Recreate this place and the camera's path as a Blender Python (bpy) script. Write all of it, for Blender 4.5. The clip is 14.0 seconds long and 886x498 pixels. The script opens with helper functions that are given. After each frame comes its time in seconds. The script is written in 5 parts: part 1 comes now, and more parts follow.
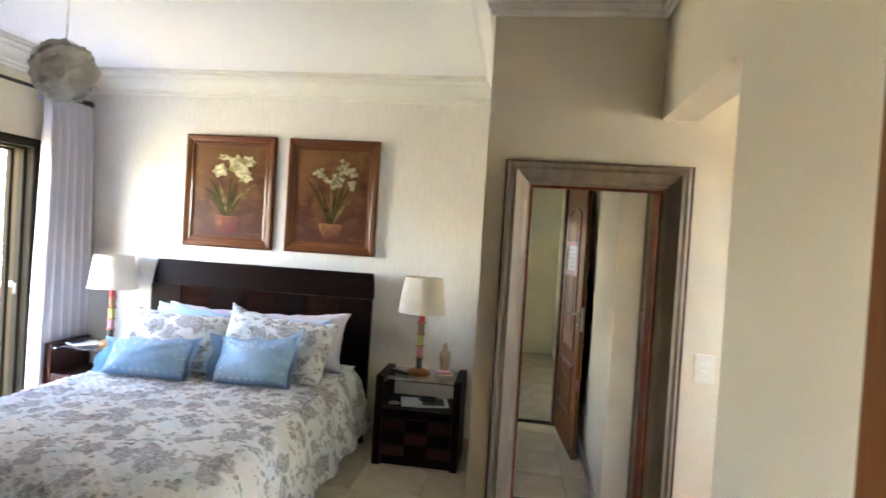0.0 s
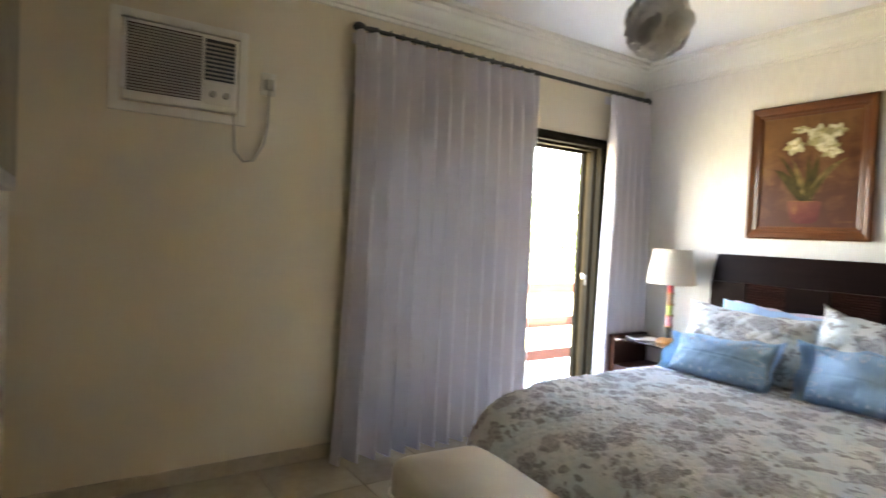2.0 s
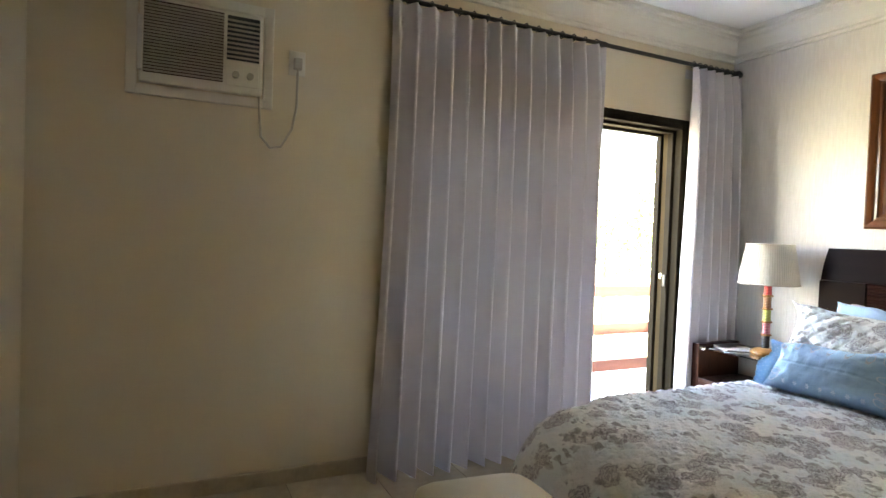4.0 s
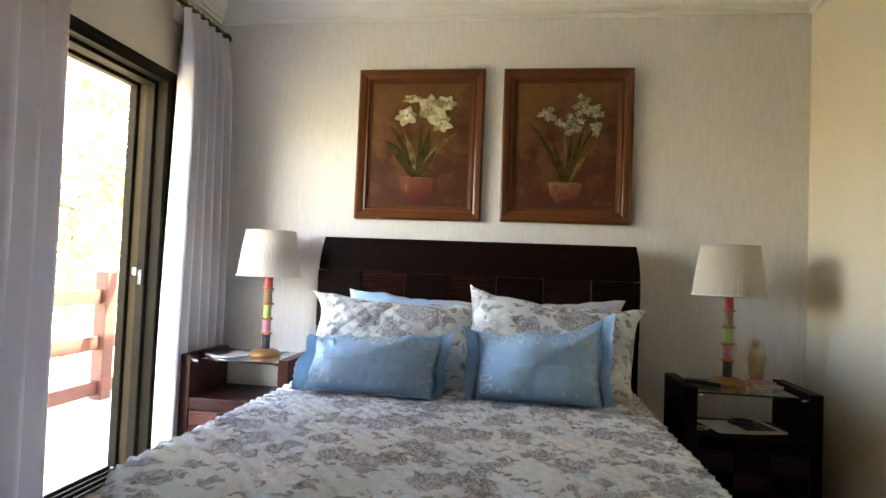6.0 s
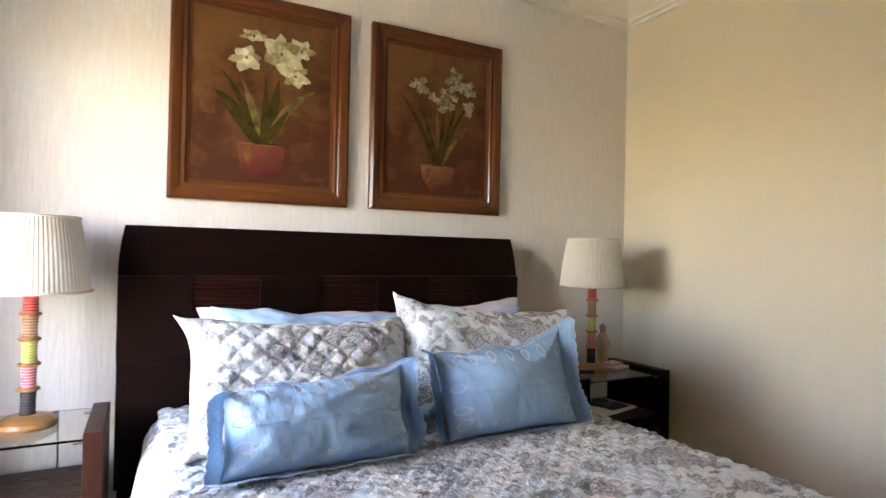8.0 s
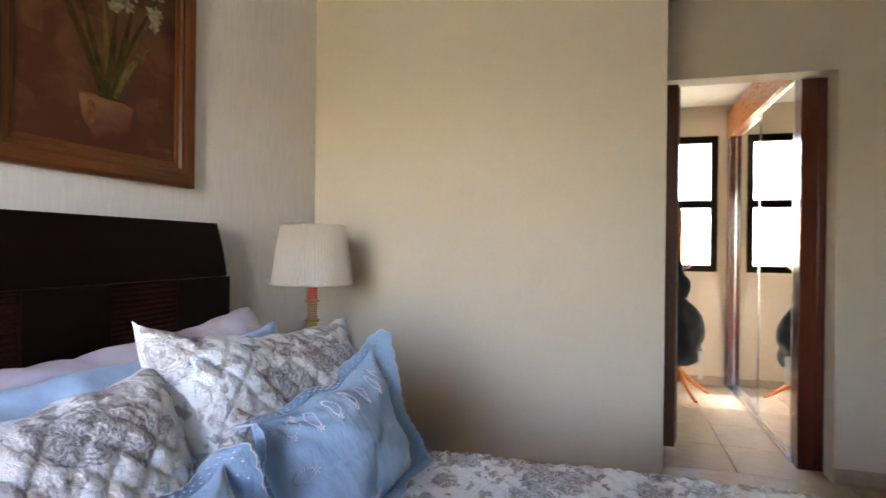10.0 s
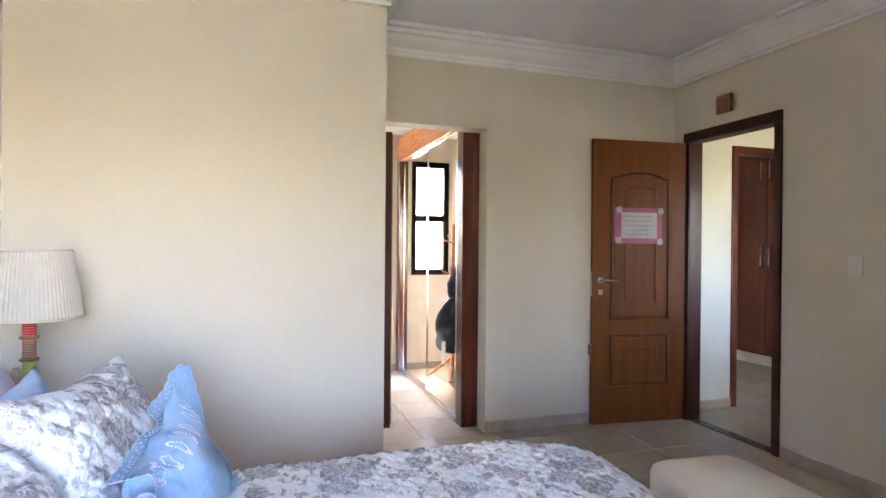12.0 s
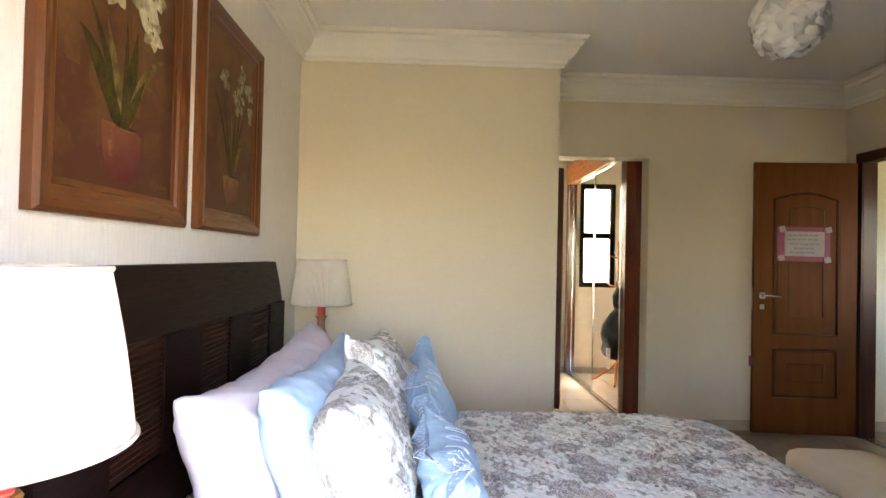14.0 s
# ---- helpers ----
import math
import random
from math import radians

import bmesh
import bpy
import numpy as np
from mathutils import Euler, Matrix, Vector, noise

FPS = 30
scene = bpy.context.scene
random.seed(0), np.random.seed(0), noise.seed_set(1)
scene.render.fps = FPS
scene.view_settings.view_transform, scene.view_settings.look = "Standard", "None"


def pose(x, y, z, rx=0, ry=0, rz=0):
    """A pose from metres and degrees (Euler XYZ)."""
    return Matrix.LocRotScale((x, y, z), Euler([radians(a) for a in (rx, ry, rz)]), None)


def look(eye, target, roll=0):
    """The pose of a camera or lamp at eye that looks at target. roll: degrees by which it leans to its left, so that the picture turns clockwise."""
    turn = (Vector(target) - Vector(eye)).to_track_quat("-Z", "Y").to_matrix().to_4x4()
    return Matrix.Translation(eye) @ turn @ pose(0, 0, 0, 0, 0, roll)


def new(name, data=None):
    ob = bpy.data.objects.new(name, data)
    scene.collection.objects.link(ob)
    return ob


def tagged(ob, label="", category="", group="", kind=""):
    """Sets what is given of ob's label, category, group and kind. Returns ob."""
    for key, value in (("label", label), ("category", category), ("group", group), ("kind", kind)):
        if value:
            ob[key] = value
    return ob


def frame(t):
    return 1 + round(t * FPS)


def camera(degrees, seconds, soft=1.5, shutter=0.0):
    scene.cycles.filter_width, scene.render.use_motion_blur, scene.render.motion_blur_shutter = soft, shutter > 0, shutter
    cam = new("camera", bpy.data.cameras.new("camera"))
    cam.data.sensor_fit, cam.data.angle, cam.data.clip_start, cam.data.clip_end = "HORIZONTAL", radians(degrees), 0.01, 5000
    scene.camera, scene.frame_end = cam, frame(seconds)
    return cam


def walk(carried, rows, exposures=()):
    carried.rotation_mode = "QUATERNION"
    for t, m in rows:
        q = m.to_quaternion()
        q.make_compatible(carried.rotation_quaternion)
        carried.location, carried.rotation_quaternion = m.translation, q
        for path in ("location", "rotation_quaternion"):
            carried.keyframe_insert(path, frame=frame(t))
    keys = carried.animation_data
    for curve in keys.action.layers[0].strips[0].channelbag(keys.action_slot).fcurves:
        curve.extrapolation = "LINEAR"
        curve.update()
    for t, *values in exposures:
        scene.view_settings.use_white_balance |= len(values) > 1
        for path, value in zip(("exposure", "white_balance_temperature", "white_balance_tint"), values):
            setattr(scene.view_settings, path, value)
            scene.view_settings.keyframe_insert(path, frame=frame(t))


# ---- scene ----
from mathutils.bvhtree import BVHTree

cam = camera(76.1, 14.0, shutter=0.2)
PATH = [
    (0, (2.795, -4.314, 1.595), (2.534, -2.331, 1.558), 3.6),
    (0.5, (2.681, -4.255, 1.609), (2.010, -2.372, 1.547), 3.2),
    (1, (2.519, -4.198, 1.472), (1.563, -2.442, 1.445), 3.2),
    (1.5, (2.365, -4.111, 1.442), (1.103, -2.560, 1.399), 3.0),
    (2, (2.27, -4.033, 1.352), (0.602, -2.932, 1.295), 2.6),
    (2.2, (2.245, -4.008, 1.336), (0.453, -3.121, 1.287), 2.4),
    (4.3, (2.006, -3.645, 1.268), (0.199, -2.789, 1.221), 2.1),
    (4.5, (1.964, -3.629, 1.245), (0.282, -2.549, 1.195), 2.6),
    (5, (1.619, -3.610, 1.104), (0.511, -1.945, 1.137), 2.9),
    (5.5, (1.337, -3.439, 1.117), (0.764, -1.523, 1.157), 2.4),
    (6, (1.092, -3.309, 1.125), (0.817, -1.33, 1.198), 2.3),
    (6.5, (0.613, -3.227, 1.203), (0.742, -1.231, 1.243), 2.0),
    (7, (0.369, -2.99, 1.2), (0.778, -1.033, 1.238), 1.4),
    (7.2, (0.267, -2.933, 1.199), (0.758, -0.994, 1.237), 1.5),
    (9.5, (-0.068, -1.690, 1.212), (1.685, -0.727, 1.193), 0.35),
    (10, (-0.045, -1.490, 1.212), (2.864, -0.638, 1.205), 0.64),
    (10.5, (-0.055, -1.330, 1.247), (3.000, -1.403, 1.238), 0.77),
    (11, (-0.085, -1.190, 1.256), (2.869, -1.890, 1.264), 0.4),
    (11.5, (-0.155, -1.102, 1.309), (1.742, -1.735, 1.303), 0.5),
    (12, (-0.362, -1.068, 1.331), (1.537, -1.697, 1.322), 0.5),
    (12.5, (-0.651, -1.06, 1.365), (1.285, -1.558, 1.346), 0.9),
    (13, (-0.798, -0.954, 1.316), (1.192, -1.158, 1.338), 1.0),
    (13.5, (-0.977, -0.889, 1.328), (1.021, -0.965, 1.354), 1.2),
    (14, (-1.13, -0.87, 1.33), (0.869, -0.922, 1.361), 1.3),
]
EXPOSURES = [(0, 6.75, 6950, 21), (0.5, 6.46, 7050, 21), (1.5, 6.3, 7300, 20), (2.2, 6.22, 7900, 19), (5.0, 5.97, 8100, 18), (6.5, 5.7, 7800, 21), (7.2, 5.9, 7900, 24), (9.5, 5.9, 8000, 28), (10.0, 5.6, 7200, 30), (10.5, 5.55, 6800, 31), (11.0, 5.85, 6500, 28), (12.0, 6.36, 6350, 30), (12.5, 6.34, 7150, 26), (13, 6.18, 8000, 31), (14, 5.76, 8200, 26)]
walk(cam, [(t, look(eye, target, roll)) for t, eye, target, roll in PATH], EXPOSURES)

# ---- world, sun, exposure ----
world = bpy.data.worlds.new("sky_world")
scene.world = world
world.use_nodes = True
wn = world.node_tree.nodes
sky = wn.new("ShaderNodeTexSky")
sky.sky_type = "NISHITA"
sky.sun_disc = False
sky.sun_elevation, sky.sun_rotation = radians(58), radians(47)
wn["Background"].inputs["Strength"].default_value = 0.15
world.node_tree.links.new(sky.outputs[0], wn["Background"].inputs["Color"])
sun = new("sun", bpy.data.lights.new("sun", "SUN"))
sun.data.energy, sun.data.angle, sun.data.color = 3.5, radians(0.6), (1.0, 0.95, 0.87)
sun.matrix_world = look((4.65, 4.3, 10.2), (0, 0, 0))

# ---- materials ----


def nodes_of(name):
    m = bpy.data.materials.new(name)
    m.use_nodes = True
    nt = m.node_tree
    return m, nt, nt.nodes["Principled BSDF"]


def ramp_mix(nt, fac, a, b):
    mix = nt.nodes.new("ShaderNodeMix")
    mix.data_type = "RGBA"
    for s, v in ((6, a), (7, b)):
        if isinstance(v, tuple):
            mix.inputs[s].default_value = (*v[:3], 1)
        else:
            nt.links.new(v, mix.inputs[s])
    if isinstance(fac, float):
        mix.inputs[0].default_value = fac
    else:
        nt.links.new(fac, mix.inputs[0])
    return mix.outputs[2]


def coords(nt, scale=(1, 1, 1), rot=(0, 0, 0), space="Object"):
    tc, mp = nt.nodes.new("ShaderNodeTexCoord"), nt.nodes.new("ShaderNodeMapping")
    mp.inputs["Scale"].default_value = scale
    mp.inputs["Rotation"].default_value = [radians(a) for a in rot]
    nt.links.new(tc.outputs[space], mp.inputs["Vector"])
    return mp.outputs[0]


def noise_of(nt, vec, scale, detail=4.0, rough=0.55, distort=0.0):
    n = nt.nodes.new("ShaderNodeTexNoise")
    n.inputs["Scale"].default_value, n.inputs["Detail"].default_value = scale, detail
    n.inputs["Roughness"].default_value, n.inputs["Distortion"].default_value = rough, distort
    nt.links.new(vec, n.inputs["Vector"])
    return n.outputs["Fac"]


def span(nt, value, lo, hi, a=0.0, b=1.0):
    r = nt.nodes.new("ShaderNodeMapRange")
    for i, v in enumerate((lo, hi, a, b)):
        r.inputs[1 + i].default_value = v
    nt.links.new(value, r.inputs[0])
    return r.outputs[0]


def arith(nt, op, a, b=0.0):
    n = nt.nodes.new("ShaderNodeMath")
    n.operation = op
    for i, v in enumerate((a, b)):
        if isinstance(v, (int, float)):
            n.inputs[i].default_value = v
        else:
            nt.links.new(v, n.inputs[i])
    return n.outputs[0]


def bumped(nt, bsdf, height, strength, dist=0.01):
    b = nt.nodes.new("ShaderNodeBump")
    b.inputs["Strength"].default_value, b.inputs["Distance"].default_value = strength, dist
    nt.links.new(height, b.inputs["Height"])
    nt.links.new(b.outputs[0], bsdf.inputs["Normal"])


def mat(name, a, b=None, rough=0.6, scale=3.0, stretch=(1, 1, 1), fine=40.0, bump=0.15, dist=0.004, metal=0.0, coat=0.0, vary=0.0, spec=0.5):
    """Two tones mixed by noise at two scales, with fine relief."""
    m, nt, bs = nodes_of(name)
    b = b or tuple(c * 0.82 for c in a)
    v = coords(nt, stretch)
    big, small = noise_of(nt, v, scale, 5.0), noise_of(nt, v, fine, 3.0)
    fac = arith(nt, "ADD", arith(nt, "MULTIPLY", big, 0.7), arith(nt, "MULTIPLY", small, 0.3))
    col = ramp_mix(nt, span(nt, fac, 0.35, 0.65), a, b)
    if vary:
        oi = nt.nodes.new("ShaderNodeObjectInfo")
        hs = nt.nodes.new("ShaderNodeHueSaturation")
        nt.links.new(span(nt, oi.outputs["Random"], 0, 1, 1 - vary, 1 + vary), hs.inputs["Value"])
        nt.links.new(col, hs.inputs["Color"])
        col = hs.outputs[0]
    nt.links.new(col, bs.inputs["Base Color"])
    nt.links.new(span(nt, small, 0.3, 0.7, max(rough - 0.06, 0.02), min(rough + 0.06, 1.0)), bs.inputs["Roughness"])
    bs.inputs["Metallic"].default_value = metal
    bs.inputs["Coat Weight"].default_value = coat
    bs.inputs["Specular IOR Level"].default_value = spec
    bs.inputs["Coat Roughness"].default_value = 0.12
    if bump:
        bumped(nt, bs, small, bump, dist)
    return m


def wood(name, a, b, axis="x", rough=0.35, coat=0.2, scale=1.0, spec=0.28):
    s = {"x": (1.2, 14, 14), "y": (14, 1.2, 14), "z": (14, 14, 1.2)}[axis]
    return mat(name, a, b, rough, 1.4 * scale, s, 9.0 * scale, 0.12, 0.002, coat=coat * 0.4, spec=spec)


CREAM = mat("cream_wall_paint", (0.69, 0.608, 0.462), (0.65, 0.57, 0.43), 0.75, 1.2, fine=120, bump=0.08, dist=0.002)
CEIL = mat("white_ceiling_paint", (0.86, 0.85, 0.82), (0.83, 0.82, 0.79), 0.85, 1.0, fine=150, bump=0.04, dist=0.001)
PLASTER = mat("white_cornice_plaster", (0.80, 0.77, 0.70), (0.76, 0.73, 0.65), 0.7, 2.0, fine=90, bump=0.05, dist=0.001)


def combed(name, a, b):
    """Trowelled plaster dragged upright: short pale streaks over soft blotches."""
    m, nt, bs = nodes_of(name)
    v = coords(nt, (1, 1, 0.10))
    streak = noise_of(nt, v, 75, 3.0, 0.6, 0.3)
    soft = noise_of(nt, coords(nt, (1, 1, 0.5)), 4.0, 4.0)
    fac = arith(nt, "ADD", arith(nt, "MULTIPLY", span(nt, streak, 0.36, 0.64), 0.72), arith(nt, "MULTIPLY", soft, 0.3))
    nt.links.new(ramp_mix(nt, fac, a, b), bs.inputs["Base Color"])
    bs.inputs["Roughness"].default_value = 0.7
    bumped(nt, bs, streak, 0.6, 0.004)
    return m


WHITE_WALL = combed("white_combed_wall", (0.785, 0.745, 0.69), (0.70, 0.662, 0.608))
STONE = mat("beige_stone_baseboard", (0.50, 0.42, 0.31), (0.38, 0.31, 0.22), 0.35, 6, fine=40, bump=0.05)
TILE = mat("beige_marbled_tile", (0.50, 0.44, 0.345), (0.38, 0.325, 0.245), 0.16, 3.2, fine=17, bump=0.0, vary=0.06)
GROUT = mat("tile_grout", (0.36, 0.31, 0.25), None, 0.9)
GRANITE = mat("dark_granite", (0.09, 0.075, 0.06), (0.05, 0.04, 0.035), 0.25, 20, fine=120, bump=0.02)
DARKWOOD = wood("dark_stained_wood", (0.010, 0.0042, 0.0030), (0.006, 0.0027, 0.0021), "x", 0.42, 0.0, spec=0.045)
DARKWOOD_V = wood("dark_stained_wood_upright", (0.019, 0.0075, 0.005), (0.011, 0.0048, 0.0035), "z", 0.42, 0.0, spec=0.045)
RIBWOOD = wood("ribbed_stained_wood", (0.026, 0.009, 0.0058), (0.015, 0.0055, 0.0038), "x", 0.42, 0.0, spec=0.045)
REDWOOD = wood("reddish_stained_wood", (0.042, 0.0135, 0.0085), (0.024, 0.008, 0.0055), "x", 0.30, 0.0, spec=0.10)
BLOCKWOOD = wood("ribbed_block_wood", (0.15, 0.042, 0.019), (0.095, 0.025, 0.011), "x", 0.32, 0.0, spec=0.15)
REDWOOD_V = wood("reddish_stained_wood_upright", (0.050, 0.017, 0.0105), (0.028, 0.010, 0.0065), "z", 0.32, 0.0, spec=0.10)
FRAMEWOOD = wood("picture_frame_wood", (0.145, 0.045, 0.012), (0.080, 0.024, 0.007), "x", 0.33, 0.3)
FRAMEWOOD_V = wood("picture_frame_wood_upright", (0.145, 0.045, 0.012), (0.080, 0.024, 0.007), "z", 0.33, 0.3)
DOORWOOD = wood("varnished_door_wood", (0.155, 0.050, 0.0088), (0.115, 0.035, 0.0062), "z", 0.48, 0.05, spec=0.15)
DOORGROOVE = wood("varnished_door_moulding", (0.105, 0.034, 0.0075), (0.075, 0.023, 0.005), "z", 0.42, 0.1)
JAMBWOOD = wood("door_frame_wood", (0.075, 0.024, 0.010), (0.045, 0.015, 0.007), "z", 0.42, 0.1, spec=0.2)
LAMPWOOD = wood("turned_light_wood", (0.40, 0.19, 0.06), (0.27, 0.12, 0.04), "x", 0.35, 0.2)
MIRRORWOOD = wood("weathered_taupe_wood", (0.23, 0.175, 0.12), (0.15, 0.11, 0.075), "z", 0.5, 0.0)
MAHOGANY = wood("mahogany_wardrobe", (0.13, 0.030, 0.013), (0.075, 0.017, 0.009), "z", 0.18, 0.9, spec=0.5)
ORANGEWOOD = wood("orange_varnished_wood", (0.50, 0.17, 0.05), (0.38, 0.12, 0.035), "x", 0.3, 0.2)
DECKWOOD = wood("painted_rail_wood", (0.085, 0.026, 0.015), (0.06, 0.019, 0.011), "y", 0.6, 0.0)
BRONZE = mat("bronze_aluminium", (0.020, 0.0155, 0.009), (0.014, 0.011, 0.0065), 0.6, 4, fine=60, bump=0.02, spec=0.03)
OLIVE = mat("bronze_aluminium_light", (0.050, 0.036, 0.018), (0.038, 0.027, 0.014), 0.6, 4, fine=60, bump=0.02, spec=0.02)
IRON = mat("black_painted_iron", (0.018, 0.014, 0.012), None, 0.4, 5, fine=60, bump=0.05)
CHROME = mat("brushed_chrome", (0.70, 0.69, 0.67), None, 0.2, 5, fine=80, bump=0.02, metal=1.0)
PLASTIC_W = mat("white_plastic", (0.74, 0.71, 0.63), (0.68, 0.64, 0.55), 0.4, 5, fine=60, bump=0.02)
PLASTIC_G = mat("greyed_grille_plastic", (0.44, 0.40, 0.33), None, 0.5, 5, fine=60, bump=0.02)
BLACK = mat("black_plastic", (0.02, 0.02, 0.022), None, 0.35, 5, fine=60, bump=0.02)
CREAM_CLOTH = mat("cream_upholstery", (0.66, 0.58, 0.45), (0.60, 0.52, 0.395), 0.85, 4, fine=350, bump=0.35, dist=0.002)
LILAC = mat("pale_lilac_cotton", (0.62, 0.575, 0.64), (0.58, 0.535, 0.605), 0.85, 6, (1, 1, 1.6), 9, 0.4, 0.018)
PALEBLUE = mat("pale_blue_cotton", (0.42, 0.62, 0.80), (0.37, 0.57, 0.76), 0.85, 6, (1, 1, 1.6), 10, 0.4, 0.016)
BLUE = mat("light_blue_cotton", (0.35, 0.54, 0.71), (0.315, 0.50, 0.67), 0.85, 7, (1.6, 1, 0.8), 17, 0.5, 0.014)
THREAD = mat("white_embroidery_thread", (0.68, 0.73, 0.80), None, 0.7, 5, fine=100, bump=0.1)
SHEET = mat("white_sheet_cotton", (0.74, 0.74, 0.74), None, 0.85, 6, fine=300, bump=0.1)
PAPER = mat("white_paper", (0.75, 0.73, 0.69), None, 0.7, 6, fine=100, bump=0.02)
PINKPAPER = mat("pink_card", (0.31, 0.065, 0.11), (0.25, 0.05, 0.085), 0.5, 6, fine=100, bump=0.03)
NOTEPAPER = mat("yellowed_notice_paper", (0.38, 0.33, 0.315), (0.31, 0.27, 0.26), 0.5, 6, fine=100, bump=0.1)
NOTEPINK = mat("pink_notepad", (0.70, 0.36, 0.48), None, 0.7)
INK = mat("grey_ink", (0.22, 0.20, 0.20), None, 0.8)
PHOTO = mat("dark_printed_photo", (0.022, 0.022, 0.024), (0.075, 0.072, 0.07), 0.55, 18, fine=60, bump=0.0, spec=0.12)
STATUE = mat("painted_plaster_figure", (0.48, 0.36, 0.22), (0.36, 0.25, 0.15), 0.5, 20, fine=90, bump=0.1)
JACKET = mat("dark_green_black_cloth", (0.022, 0.030, 0.030), (0.012, 0.016, 0.017), 0.8, 6, fine=200, bump=0.2)
HALLWALL = mat("pale_hall_paint", (0.74, 0.71, 0.56), (0.71, 0.68, 0.53), 0.8, 1.5, fine=120, bump=0.05)
BALCONY = mat("pale_balcony_tile", (0.72, 0.68, 0.62), (0.64, 0.60, 0.54), 0.5, 3, fine=40, bump=0.05)
FACADE = mat("cream_facade", (0.62, 0.55, 0.42), None, 0.85, 2, fine=60, bump=0.2)
GRASS = mat("dry_lawn", (0.26, 0.24, 0.15), (0.16, 0.17, 0.08), 0.9, 0.6, fine=8, bump=0.4, dist=0.05)
BARK = mat("tree_bark", (0.12, 0.085, 0.055), (0.07, 0.05, 0.035), 0.9, 6, (1, 1, 0.3), 30, 0.5, 0.02)
LEAF = mat("tree_leaves", (0.12, 0.20, 0.04), (0.06, 0.12, 0.022), 0.6, 2.0, fine=12, bump=0.0)


def wound(name, a, b):
    """Thread wound in close turns, with paler turns between."""
    m, nt, bs = nodes_of(name)
    sx = nt.nodes.new("ShaderNodeSeparateXYZ")
    v = coords(nt)
    nt.links.new(v, sx.inputs[0])
    turn = arith(nt, "SINE", arith(nt, "ADD", arith(nt, "MULTIPLY", sx.outputs[2], 640.0), arith(nt, "MULTIPLY", noise_of(nt, v, 40, 2), 2.0)))
    nt.links.new(ramp_mix(nt, span(nt, turn, 0.0, 0.8), a, b), bs.inputs["Base Color"])
    bs.inputs["Roughness"].default_value = 0.65
    bumped(nt, bs, turn, 0.5, 0.002)
    return m


THREADS = [wound("stem_" + n, a, b) for n, a, b in (
    ("black", (0.022, 0.020, 0.020), (0.05, 0.045, 0.04)), ("rose", (0.50, 0.10, 0.13), (0.66, 0.38, 0.36)), ("lime", (0.40, 0.44, 0.10), (0.46, 0.50, 0.16)),
    ("tan", (0.26, 0.115, 0.055), (0.42, 0.25, 0.15)), ("red", (0.50, 0.022, 0.022), (0.62, 0.16, 0.13)))]


def translucent(name, col, amount, rough=0.8):
    m, nt, bs = nodes_of(name)
    v = coords(nt, (1, 1, 1))
    n = noise_of(nt, v, 260, 2.0)
    c = ramp_mix(nt, n, col, tuple(x * 0.93 for x in col))
    nt.links.new(c, bs.inputs["Base Color"])
    bs.inputs["Roughness"].default_value = rough
    bumped(nt, bs, n, 0.1, 0.002)
    tr, mx = nt.nodes.new("ShaderNodeBsdfTranslucent"), nt.nodes.new("ShaderNodeMixShader")
    nt.links.new(c, tr.inputs["Color"])
    mx.inputs[0].default_value = amount
    nt.links.new(bs.outputs[0], mx.inputs[1])
    nt.links.new(tr.outputs[0], mx.inputs[2])
    nt.links.new(mx.outputs[0], nt.nodes["Material Output"].inputs["Surface"])
    return m


CURTAIN = translucent("white_curtain_voile", (0.63, 0.59, 0.605), 0.018)
SHADE = translucent("ivory_pleated_fabric", (0.66, 0.59, 0.475), 0.20)
PENDANT = translucent("white_pendant_strips", (0.66, 0.64, 0.60), 0.25)


